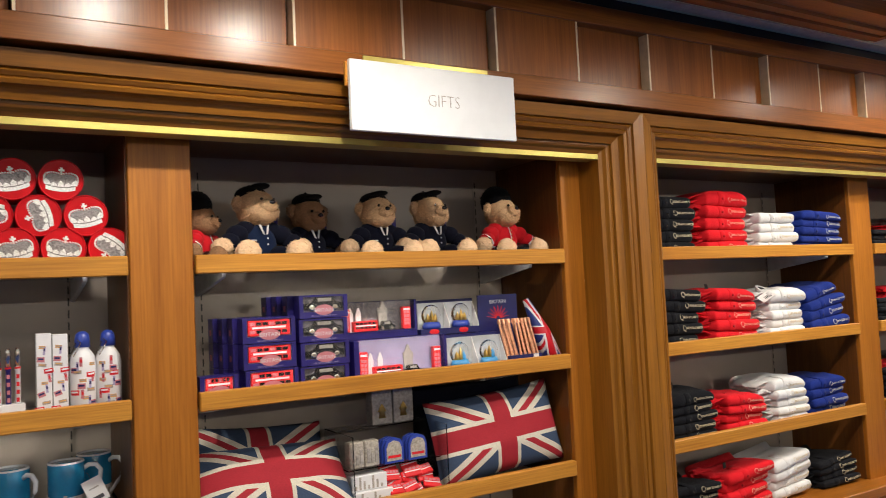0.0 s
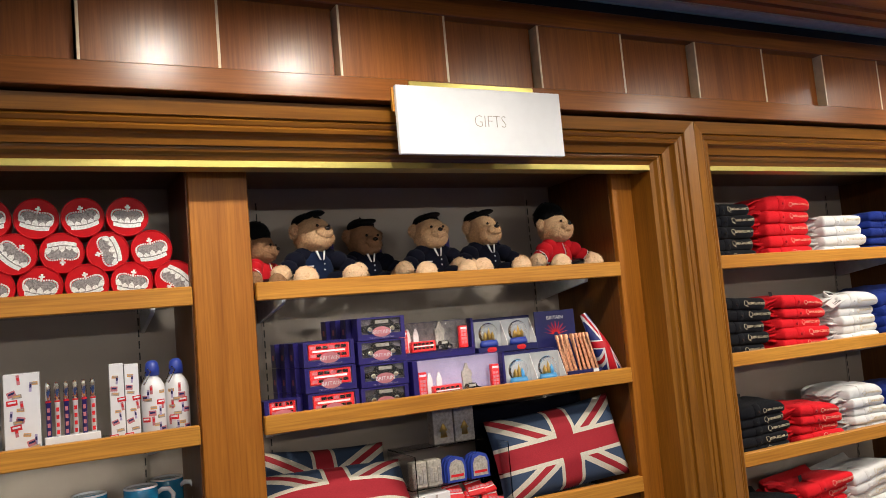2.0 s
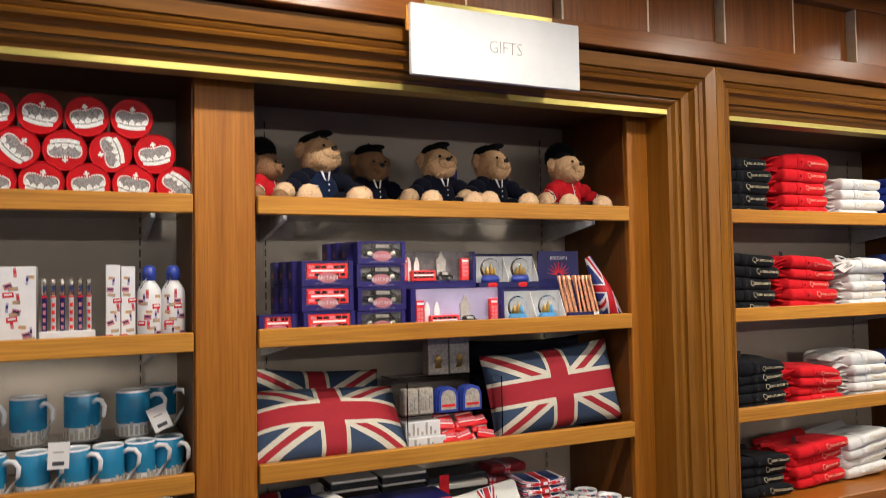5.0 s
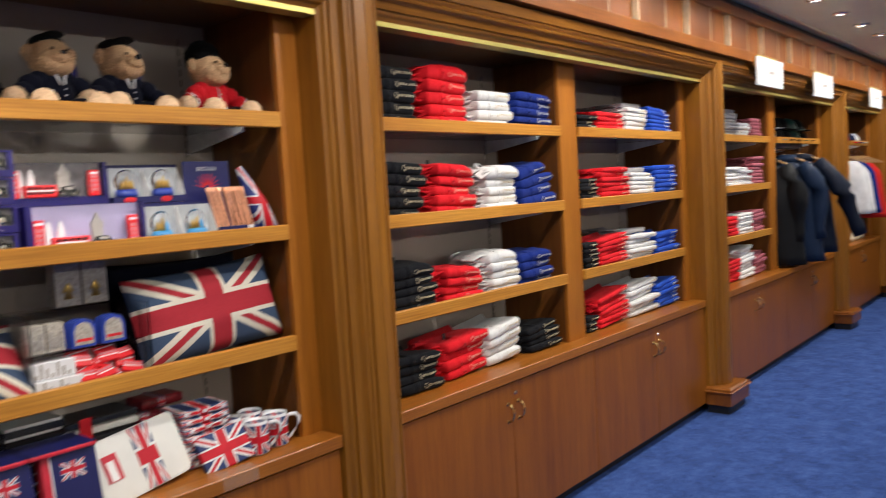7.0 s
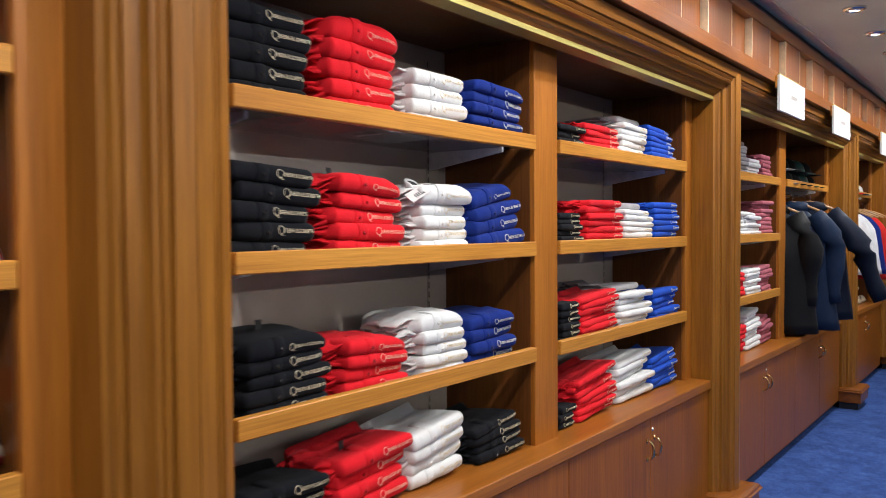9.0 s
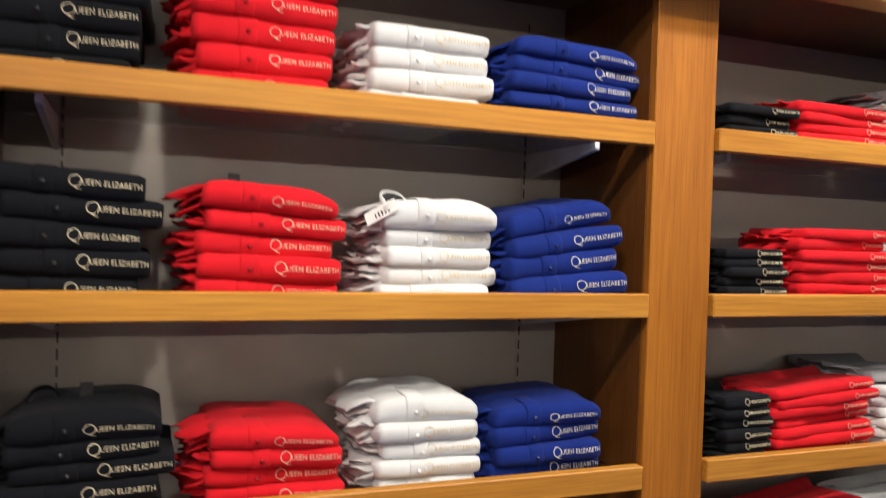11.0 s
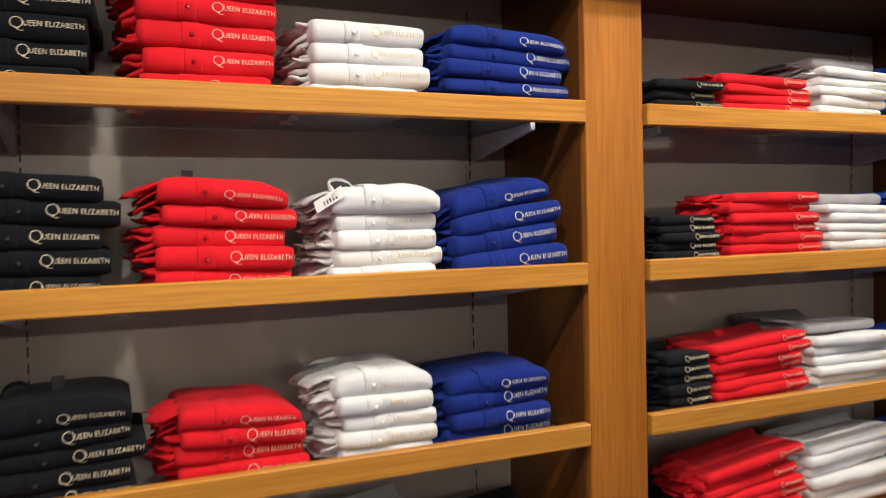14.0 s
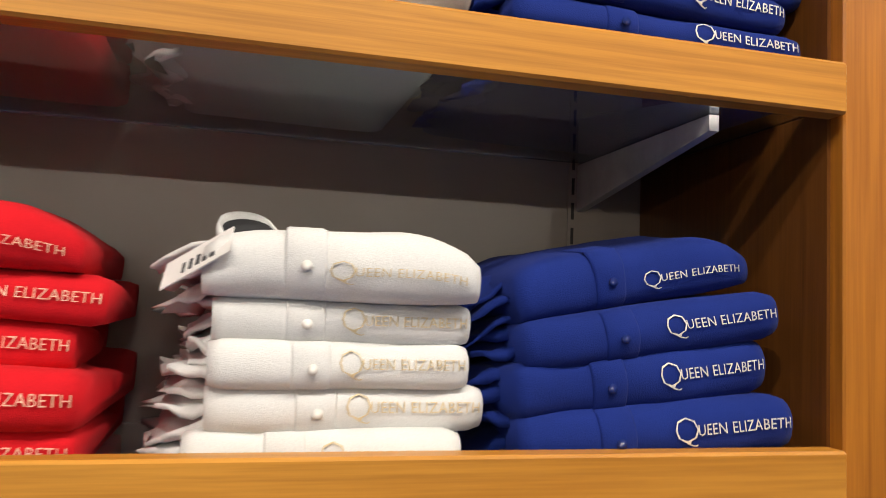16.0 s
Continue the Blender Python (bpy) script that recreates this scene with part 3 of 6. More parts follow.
def collar(x, y, z, turn, colour, label):
    """A raised shirt collar with its dark neck tape and a paper tag."""
    t = thing("shirt_collar", label, "collar", Matrix.Translation((x, y, z)) @ pose(0, 0, 0, -12, -10, turn) @ Matrix.Diagonal((0.66, 0.9, 0.86, 1)))
    band, tape = [], []
    for i in range(15):
        a = math.pi * i / 14
        cx, cy = 0.034 * math.cos(a), 0.026 * math.sin(a)
        up = 0.004 + 0.024 * max(0.0, math.sin(a)) ** 0.8
        band.append([(cx * 1.00, cy, -0.006), (cx * 0.92, cy * 0.92, up), (cx * 0.96, cy * 0.96, up + 0.003), (cx * 1.10, cy * 1.14, up - 0.002), (cx * 1.22, cy * 1.25, -0.004)])
        tape.append([(cx * 0.84, cy * 0.82, -0.004), (cx * 0.86, cy * 0.84, up * 0.8), (cx * 0.90, cy * 0.89, up * 0.8), (cx * 0.88, cy * 0.87, -0.004)])
    part("band", loft(band), POLO[colour], t, "", True)
    part("neck_tape", loft(tape), LINER, t, "dark neck tape", True)
    return t


collar(2.893, YS + 0.085, SHELF[1] + 0.158, 22, "white", "standing white collar of the top polo shirt")
collar(2.330, YS + 0.16, SHELF[2] + 0.142, 5, "black", "black collar of the top polo shirt")
for x, y, z in ((2.617, YS + 0.13, SHELF[1] + 0.178), (2.395, YS + 0.13, SHELF[2] + 0.160), (2.640, YS + 0.12, LEDGE + 0.150)):
    lb = thing("neck_label", "small black woven neck label standing up", "label", Matrix.Translation((x, y, z)) @ pose(0, 0, 0, -8, 3, 10))
    part("tape", box((-0.010, -0.001, -0.012), (0.010, 0.001, 0.016), 0.0006), LINER, lb)
tag = thing("price_tag", "white paper price tag hanging from a polo shirt", "price tag", Matrix.Translation((2.856, YS + 0.046, SHELF[1] + 0.136)) @ pose(0, 0, 0, -52, -30, -24))
part("card", box((-0.030, -0.001, -0.019), (0.030, 0.0, 0.019)), CARD, tag)
for k in range(5):
    part("barcode_bar", box((-0.012 + 0.006 * k, -0.0018, -0.012), (-0.010 + 0.0065 * k, -0.0009, 0.002)), INK, tag)

# ---- souvenirs ----
def flag_mat(name, aspect=1.7, blue=(0.03, 0.05, 0.16), white=(0.74, 0.70, 0.62), red=(0.42, 0.018, 0.03), axes="xz", rough=0.8, relief=300.0):
    """Crossed flag pattern over a thing's own bounds."""
    m, n, l, b = node_mat(name, rough, spec=0.3)
    tc, sp = n.new("ShaderNodeTexCoord"), n.new("ShaderNodeSeparateXYZ")
    l.new(tc.outputs["Generated"], sp.inputs[0])

    def op(kind, a, c=None):
        k = n.new("ShaderNodeMath")
        k.operation = kind
        for i, v in enumerate((a, c)):
            if v is None:
                continue
            if isinstance(v, (int, float)):
                k.inputs[i].default_value = v
            else:
                l.new(v, k.inputs[i])
        return k.outputs[0]

    gx, gy = sp.outputs["xyz".index(axes[0])], sp.outputs["xyz".index(axes[1])]
    x = op("ABSOLUTE", op("MULTIPLY", op("SUBTRACT", gx, 0.5), aspect))
    y = op("ABSOLUTE", op("SUBTRACT", gy, 0.5))
    cross = op("MINIMUM", x, y)
    diag = op("MULTIPLY", op("ABSOLUTE", op("SUBTRACT", y, op("MULTIPLY", x, 1.0 / aspect))), aspect / math.sqrt(1 + aspect * aspect))
    is_red = op("MAXIMUM", op("LESS_THAN", cross, 0.115), op("MULTIPLY", op("LESS_THAN", diag, 0.034), op("GREATER_THAN", cross, 0.165)))
    is_white = op("MAXIMUM", op("LESS_THAN", cross, 0.160), op("LESS_THAN", diag, 0.095))
    base = n.new("ShaderNodeMix")
    base.data_type = "RGBA"
    base.inputs[6].default_value, base.inputs[7].default_value = (*blue, 1), (*white, 1)
    l.new(is_white, base.inputs[0])
    out = n.new("ShaderNodeMix")
    out.data_type = "RGBA"
    out.inputs[7].default_value = (*red, 1)
    l.new(base.outputs[2], out.inputs[6])
    l.new(is_red, out.inputs[0])
    v = coords(n, l, (1, 1, 1))
    t = noise_tex(n, l, v, relief, 3)
    g = ramp(n, l, t, [(0.3, (0.7, 0.7, 0.7)), (0.7, (1, 1, 1))])
    l.new(mixc(n, l, out.outputs[2], g, 0.7), b.inputs["Base Color"])
    bump(n, l, b, t, 0.4, 0.002)
    return m


FLAG_CUSHION = flag_mat("woven_flag", 1.75, blue=(0.045, 0.075, 0.14), white=(0.70, 0.65, 0.54), red=(0.40, 0.022, 0.035))
FLAG_PRINT = flag_mat("printed_flag", 1.3, rough=0.4, red=(0.6, 0.015, 0.03), white=(0.8, 0.8, 0.8), relief=40)
FLAG_NARROW = flag_mat("flag_band", 0.75, rough=0.5, red=(0.55, 0.015, 0.03), white=(0.8, 0.8, 0.78), relief=200)
C_RED = plain("red_lacquer", (0.66, 0.010, 0.016), 0.38, coat=0.08)
C_NAVY = plain("navy_card", (0.007, 0.009, 0.092), 0.45, coat=0.03)
C_VIOLET = plain("violet_card", (0.016, 0.010, 0.135), 0.34, coat=0.1)
C_WHITE = plain("glossy_white", (0.78, 0.78, 0.80), 0.25, coat=0.3, vary=0.04)
C_BLACK = plain("glossy_black", (0.012, 0.012, 0.014), 0.25, coat=0.4)
C_TEAL = plain("teal_glaze", (0.016, 0.22, 0.42), 0.2, coat=0.5)
C_STONE = plain("skyline_print", (0.42, 0.38, 0.32), 0.4, vary=0.35, scale=160)
C_BLUECAP = plain("blue_plastic", (0.03, 0.06, 0.36), 0.35)
C_STEEL = plain("bright_steel", (0.7, 0.68, 0.64), 0.2, 1.0)
C_COPPER = plain("copper_foil", (0.85, 0.40, 0.24), 0.32, 0.7, vary=0.3, scale=120)
C_PINK = plain("pink_print", (0.50, 0.17, 0.20), 0.5)
C_SKY = plain("dusk_print", (0.37, 0.33, 0.52), 0.4, vary=0.15, scale=20)
C_GREY = plain("stone_grey", (0.36, 0.33, 0.30), 0.5, vary=0.3, scale=120)
C_DUSK = plain("dark_window_print", (0.11, 0.10, 0.11), 0.35, vary=0.6, scale=45)
C_GREEN = plain("bottle_green", (0.012, 0.05, 0.045), 0.3)
C_GOLD = plain("gold_paint", (0.55, 0.36, 0.10), 0.3, 0.9)
C_AQUA = plain("aqua_base", (0.06, 0.30, 0.60), 0.35)
C_TAN = plain("tan_print", (0.62, 0.34, 0.12), 0.5)
PAWFUR = plain("pale_fur", (0.80, 0.57, 0.36), 0.95, vary=0.18, scale=220, relief=1.0)
FUR = plain("golden_fur", (0.66, 0.43, 0.24), 0.95, vary=0.18, scale=220, relief=1.0)
FURD = plain("brown_fur", (0.30, 0.16, 0.08), 0.95, vary=0.2, scale=220, relief=1.0)
C_BLUEFELT = cloth("navy_felt", (0.004, 0.005, 0.014))
C_REDFELT = cloth("red_felt", (0.55, 0.012, 0.02))
C_BLACKFELT = cloth("black_felt", (0.005, 0.005, 0.0055))


def ball(c, r, bm=None, sub=2, sc=(1, 1, 1), rot=None, mi=0, rough=0.0):
    b = bmesh.new()
    bmesh.ops.create_icosphere(b, subdivisions=sub, radius=r)
    for v in b.verts:
        if rough:
            v.co *= 1 + rough * noise.noise(v.co * (3.0 / r) * 0.8 + Vector(c) * 10)
    bmesh.ops.transform(b, matrix=Matrix.Translation(c) @ (rot or Matrix()) @ Matrix.Diagonal((*sc, 1)), verts=b.verts)
    for f in b.faces:
        f.material_index = mi
    return merge(bm, b)


# round red tins with a silver crown on the lid
def crown_mesh(s):
    plate = lambda pts, y=-0.0016, bm=None: loft([[(x, 0.0, z) for x, z in pts], [(x, y, z) for x, z in pts]], bm=bm)
    arc = lambda u, z: (s * 0.86 * u, s * (z + 0.16 * u * u))
    bm = None
    for i in range(8):                                   # curved band
        u0, u1 = -0.82 + 1.64 * i / 8, -0.82 + 1.64 * (i + 1) / 8
        bm = plate([arc(u0, -0.62), arc(u1, -0.62), arc(u1, -0.42), arc(u0, -0.42)], bm=bm)
        m0 = arc((u0 + u1) / 2, -0.52)
        merge(bm, box((m0[0] - s * 0.06, -0.0028, m0[1] - s * 0.04), (m0[0] + s * 0.06, 0, m0[1] + s * 0.04)))
    for i in range(5):                                   # leaves above the band
        u = -0.72 + 0.36 * i
        q, w = arc(u, -0.36), s * 0.15
        top = s * (0.34 if i % 2 == 0 else 0.22)
        plate([(q[0] - w, q[1]), (q[0] + w, q[1]), (q[0] * 1.1 + w * 0.9, q[1] + top * 0.55), (q[0] * 1.16, q[1] + top), (q[0] * 1.1 - w * 0.9, q[1] + top * 0.55)], bm=bm)
        merge(bm, box((q[0] * 1.08 - s * 0.05, -0.003, q[1] + top * 0.3), (q[0] * 1.08 + s * 0.05, 0, q[1] + top * 0.55)))
    for sgn in (-1, 1):                                  # beaded arches
        for i in range(13):
            u = i / 12
            x = sgn * s * (0.78 * (1 - u) + 0.34 * math.sin(math.pi * u) * (1 - 0.4 * u))
            z = s * (-0.16 + 0.46 * math.sin(math.pi * 0.5 * u) + 0.16 * math.sin(math.pi * u))
            merge(bm, box((x - s * 0.042, -0.0026, z - s * 0.042), (x + s * 0.042, 0, z + s * 0.042), 0.0006))
    outline = [arc(-0.82, -0.42)]                        # embossed body between the arches
    for sgn in (-1, 1):
        for i in range(9):
            u = i / 8 if sgn < 0 else 1 - i / 8
            outline.append((sgn * s * (0.74 * (1 - u) + 0.30 * math.sin(math.pi * u) * (1 - 0.4 * u)), s * (-0.16 + 0.42 * math.sin(math.pi * 0.5 * u) + 0.14 * math.sin(math.pi * u))))
    outline += [arc(0.82 - 0.205 * i, -0.42) for i in range(8)]
    had = len(bm.faces)
    plate(outline, -0.0010, bm)
    bm.faces.ensure_lookup_table()
    for f in bm.faces[had:]:
        f.material_index = 1
    plate([(-s * 0.05, s * 0.30), (s * 0.05, s * 0.30), (s * 0.06, s * 0.66), (-s * 0.06, s * 0.66)], bm=bm)
    plate([(-s * 0.14, s * 0.46), (s * 0.14, s * 0.46), (s * 0.14, s * 0.56), (-s * 0.14, s * 0.56)], -0.002, bm)
    return bm


TIN_RED = plain("tin_lacquer", (0.56, 0.006, 0.012), 0.34, vary=0.10)
TIN_RED.node_tree.nodes["Principled BSDF"].inputs["Specular IOR Level"].default_value = 0.12
TIN_SILVER = plain("brushed_silver_print", (0.82, 0.81, 0.78), 0.34, 0.2, vary=0.25, scale=260)
TIN_DARK = plain("dull_silver_print", (0.27, 0.25, 0.25), 0.4, 0.3, vary=0.6, scale=330)
CROWN = finish("crown", crown_mesh(0.0440), [TIN_SILVER, TIN_DARK])
TIN_R = 0.0483
TIN_BODY = finish("body", lathe([(TIN_R * 0.97, 0.004), (TIN_R * 0.97, 0.10), (0.0, 0.10)], 28, m=pose(0, 0, 0, -90)), TIN_RED, True)
TIN_LID = finish("lid", lathe([(0.0, -0.0005), (TIN_R * 0.93, -0.0005), (TIN_R * 0.95, -0.003), (TIN_R * 0.985, -0.003), (TIN_R, -0.001), (TIN_R, 0.022)], 28, m=pose(0, 0, 0, -90)), TIN_RED, False)
rnd = random.Random(4)
Z1 = SHELF[0] - LIP
for row, (z, xr, n) in enumerate(((1.718, 0.494, 9), (1.794, 0.444, 8), (1.876, 0.393, 7))):
    for k in range(n):
        turns = ((-140, 12, -8, 6, 20, -100, 0, 170, -20), (-14, -105, 178, 40, 5, -30, 110, 0), (3, -16, 9, -5, 60, 14, -8))[row]
        ang = turns[k] + rnd.uniform(-4, 4)
        t = thing("gift_tin", "round red tin with a silver crown on its lid", "tin", Matrix.Translation((xr - 0.098 * k, 2.385 + rnd.uniform(-0.004, 0.006), z)) @ pose(0, 0, 0, 0, ang, 0), "crown tins")
        part("body", TIN_BODY, None, t)
        part("lid", TIN_LID, None, t)
        part("crown", CROWN, None, t, "silver crown emblem")

def sprinkle(parent, w, h, place, seed, n=9, s=1.0):
    """Small printed motifs, flat on a surface given by place(u, v)."""
    r = random.Random(seed)
    cols = ((C_RED, "red bus print"), (C_GREY, "grey cab print"), (C_PINK, "pink flag print"), (C_SKY, "lilac figure print"), (C_TAN, "tan dog print"), (C_PINK, "pink guard print"))
    for k in range(n):
        mat, lab = cols[k % len(cols)]
        u, v = r.uniform(0.12, 0.88), (k + r.uniform(0.2, 0.8)) / n
        sw, sh = ((0.020, 0.011), (0.018, 0.008), (0.016, 0.012), (0.005, 0.020), (0.014, 0.007), (0.006, 0.02))[k % 6]
        ang = r.uniform(-28, 28) if k % 6 == 2 else r.uniform(-9, 9)
        place(parent, u, v, sw * s, sh * s, mat, lab, ang)
        inner = (C_WHITE, C_TAN, C_NAVY, C_NAVY, C_GREY, C_RED)[k % 6]
        place(parent, u, v + 0.1 * sh / h, sw * s * 0.72, sh * s * 0.34, inner, "", ang, 0.0005)


def flat_print(y):
    def place(parent, u, v, sw, sh, mat, lab, ang, rise=0.0):
        x0, x1, z0, z1 = place.area
        x, z = x0 + u * (x1 - x0), z0 + v * (z1 - z0)
        b = box((-sw / 2, -0.0006 - rise, -sh / 2), (sw / 2, 0.0, sh / 2), 0.0002)
        bmesh.ops.transform(b, matrix=Matrix.Translation((x, y, z)) @ pose(0, 0, 0, 0, ang, 0), verts=b.verts)
        part("print", b, mat, parent, lab)
    return place


def round_print(cx, cy, r):
    def place(parent, u, v, sw, sh, mat, lab, ang, rise=0.0):
        z0, z1 = place.area
        a = radians(-90 - 62 + 124 * u)
        b = bmesh.new()
        rings = []
        for i in range(5):
            q = a + (i / 4 - 0.5) * sw / r
            rings.append([(cx + (r + e) * math.cos(q), cy + (r + e) * math.sin(q), z0 + v * (z1 - z0) + dz) for e, dz in ((0.0002, -sh / 2), (0.0007 + rise, -sh / 2), (0.0007 + rise, sh / 2), (0.0002, sh / 2))])
        part("print", loft(rings), mat, parent, lab)
    return place


Z2 = SHELF[1] - LIP
# printed boxes
for bx, bw, hh in ((0.118, 0.072, 0.19), (0.030, 0.078, 0.165)):
    t = thing("gift_box", "white printed souvenir gift box standing on the shelf", "gift box")
    part("carton", box((bx, 2.375, Z2), (bx + bw, 2.46, Z2 + hh), 0.0015), C_WHITE, t)
    pl = flat_print(2.3748)
    pl.area = (bx, bx + bw, Z2 + 0.01, Z2 + hh - 0.01)
    sprinkle(t, bw, hh, pl, int(bx * 900), 18, 1.1)
# pens in a stand
t = thing("pen_stand", "white stand with six patterned souvenir pens", "pen stand")
part("tray", box((0.196, 2.368, Z2), (0.312, 2.40, Z2 + 0.042), 0.002), C_WHITE, t)
for k in range(6):
    x = 0.206 + 0.0185 * k
    pen = part("pen", lathe([(0.0, 0.0), (0.0055, 0.004), (0.0055, 0.085), (0.0062, 0.086), (0.0062, 0.092)], 10, m=Matrix.Translation((x, 2.384, Z2 + 0.03))), C_WHITE if k % 2 else C_VIOLET, t, "printed pen barrel", True)
    part("cap", lathe([(0.0060, 0.0), (0.0060, 0.034), (0.004, 0.041), (0.0, 0.042)], 10, m=Matrix.Translation((x, 2.384, Z2 + 0.122))), C_STEEL, pen, "bright steel pen cap", True)
    part("band", lathe([(0.0064, 0.0), (0.0064, 0.004)], 10, m=Matrix.Translation((x, 2.384, Z2 + 0.118))), C_RED, pen, "red band")
    for j in range(4):
        part("print", box((x - 0.003, 2.3778, Z2 + 0.046 + 0.017 * j), (x + 0.003, 2.3788, Z2 + 0.055 + 0.017 * j)), C_PINK if k % 2 == 0 else C_RED, pen, "small print")
# carton tubes
for k, x in enumerate((0.350, 0.383)):
    t = thing("gift_tube", "white printed square carton tube with a clear lid", "gift tube")
    part("carton", box((x - 0.0155, 2.375, Z2), (x + 0.0155, 2.406, Z2 + 0.192 - 0.004 * k), 0.001), C_WHITE, t)
    pl = flat_print(2.3748)
    pl.area = (x - 0.014, x + 0.014, Z2 + 0.02, Z2 + 0.17)
    sprinkle(t, 0.03, 0.16, pl, 31, 11, 0.95)
# drinking bottles
for k, x in enumerate((0.432, 0.487)):
    t = thing("drinking_bottle", "white printed metal bottle with a blue cap and clip", "bottle")
    part("body", lathe([(0.0, 0.0), (0.026, 0.0), (0.0285, 0.004), (0.0285, 0.118), (0.026, 0.132), (0.018, 0.146), (0.014, 0.150), (0.014, 0.158)], 24, m=Matrix.Translation((x, 2.405, Z2))), C_WHITE, t, "", True)
    part("cap", lathe([(0.0165, 0.154), (0.0165, 0.172), (0.014, 0.184), (0.008, 0.190), (0.0, 0.191)], 16, m=Matrix.Translation((x, 2.405, Z2))), C_BLUECAP, t, "blue plastic cap", True)
    part("clip", tube([(x - 0.012, 2.388, Z2 + 0.172), (x - 0.006, 2.378, Z2 + 0.165), (x - 0.014, 2.374, Z2 + 0.150), (x - 0.022, 2.376, Z2 + 0.135), (x - 0.026, 2.380, Z2 + 0.142), (x - 0.016, 2.386, Z2 + 0.165)], 0.0016, 6), C_STEEL, t, "steel carabiner clip", True)
    pl = round_print(x, 2.405, 0.0285)
    pl.area = (Z2 + 0.012, Z2 + 0.125)
    sprinkle(t, 0.05, 0.1, pl, 51 + k, 18, 1.05)


def mug(x, y, z, turn, glaze, label, r=0.036, h=0.092, band=None):
    t = thing("mug", label, "mug", Matrix.Translation((x, y, z)) @ pose(0, 0, 0, 0, 0, turn), "mugs")
    part("cup", lathe([(0.0, 0.0), (r * 0.92, 0.0), (r, 0.005), (r, h - 0.002), (r - 0.001, h), (r - 0.004, h - 0.001), (r - 0.004, 0.01), (0.0, 0.008)], 28), C_WHITE, t, "", True)
    part("glaze", lathe([(r + 0.0004, h * 0.30), (r + 0.0006, h * 0.31), (r + 0.0006, h * 0.955), (r + 0.0004, h * 0.96)], 28) if glaze is C_TEAL else
         lathe([(r + 0.0004, h * 0.04), (r + 0.0006, h * 0.05), (r + 0.0006, h * 0.90), (r + 0.0004, h * 0.91)], 28), glaze, t, "coloured glaze", True)
    if glaze is C_TEAL:
        bm = None
        rr = random.Random(int(x * 997))
        for i in range(22):
            a = 2 * math.pi * i / 22
            hh = rr.uniform(0.012, 0.034)
            b = box((-0.0035, -0.0008, 0), (0.0035, 0.0008, hh))
            bmesh.ops.transform(b, matrix=pose(0, 0, 0, 0, 0, math.degrees(a)) @ Matrix.Translation((0, -r - 0.0008, 0.006)), verts=b.verts)
            bm = merge(bm, b)
        tagged(part("skyline", bm, C_STONE, t, "printed city skyline"), kind="stuff")
    part("handle", tube([(r - 0.002, 0, h * 0.80), (r + 0.010, 0, h * 0.87), (r + 0.026, 0, h * 0.86), (r + 0.036, 0, h * 0.74), (r + 0.034, 0, h * 0.55), (r + 0.022, 0, h * 0.36), (r + 0.008, 0, h * 0.19), (r - 0.002, 0, h * 0.10)], [0.0052, 0.0058, 0.0058, 0.0055, 0.0050, 0.0046, 0.0042, 0.0042], 10), C_WHITE, t, "white curved handle", True)
    return t


Z3 = SHELF[2] - LIP
for k, (x, y, tn) in enumerate(((0.095, 2.41, -30), (0.182, 2.41, -30), (0.267, 2.405, -38), (0.340, 2.405, -20), (0.411, 2.425, -22), (0.478, 2.44, -55))):
    mug(x, y, Z3, tn, C_TEAL, "teal mug with a printed city skyline", 0.035, 0.103)
for k, (x, y, tn) in enumerate(((0.060, 2.505, -35), (0.168, 2.505, -45), (0.284, 2.505, -50), (0.400, 2.500, -8), (0.470, 2.575, -35))):
    mug(x, y, Z3 + 0.103, tn, C_TEAL, "teal mug standing on a clear acrylic riser", 0.040, 0.113)
t = thing("acrylic_riser", "clear acrylic display riser under teal mugs", "display riser")
part("top", box((-0.35, 2.455, Z3 + 0.098), (0.518, 2.625, Z3 + 0.1025), 0.001), CLEAR, t)
part("leg", box((-0.35, 2.455, Z3), (-0.345, 2.625, Z3 + 0.098)), CLEAR, t)
part("leg", box((0.513, 2.455, Z3), (0.518, 2.625, Z3 + 0.098)), CLEAR, t)
for x, y, z, a in ((0.236, 2.385, Z3 + 0.098, 2), (0.456, 2.460, Z3 + 0.150, -22)):
    t = thing("price_tag", "pale grey price tag hanging on a mug", "price tag", Matrix.Translation((x, y - 0.03, z)) @ pose(0, 0, 0, 0, a, 0))
    part("card", box((-0.022, -0.0006, -0.03), (0.022, 0.0, 0.03)), CARD, t)
    part("barcode_bar", box((-0.012, -0.0012, -0.022), (0.012, -0.0005, -0.013)), INK, t)
    part("text_bar", box((-0.012, -0.0012, 0.006), (0.010, -0.0005, 0.009)), C_GREY, t)
    part("loop", tube([(0, -0.0003, 0.028), (0.001, 0.004, 0.040), (-0.001, 0.012, 0.046)], 0.0005, 5), INK, t)

# patent shopping bag with printed skyline
PATENT = plain("grey_patent", (0.34, 0.32, 0.28), 0.07, coat=1.0, vary=0.06, scale=6, relief=0.0)
PB = PATENT.node_tree
bump(PB.nodes, PB.links, PB.nodes["Principled BSDF"], noise_tex(PB.nodes, PB.links, coords(PB.nodes, PB.links, (1, 1, 1)), 11, 2, 0.4, 0.6), 0.9, 0.05)
PB.links.new(PB.nodes["Principled BSDF"].inputs["Normal"].links[0].from_socket, PB.nodes["Principled BSDF"].inputs["Coat Normal"])
SKYLINE = plain("inked_skyline", (0.84, 0.83, 0.83), 0.2, coat=0.5, vary=0.06, scale=40)
t = thing("shopping_bag", "glossy grey patent bag with printed skyline and black handles", "bag")


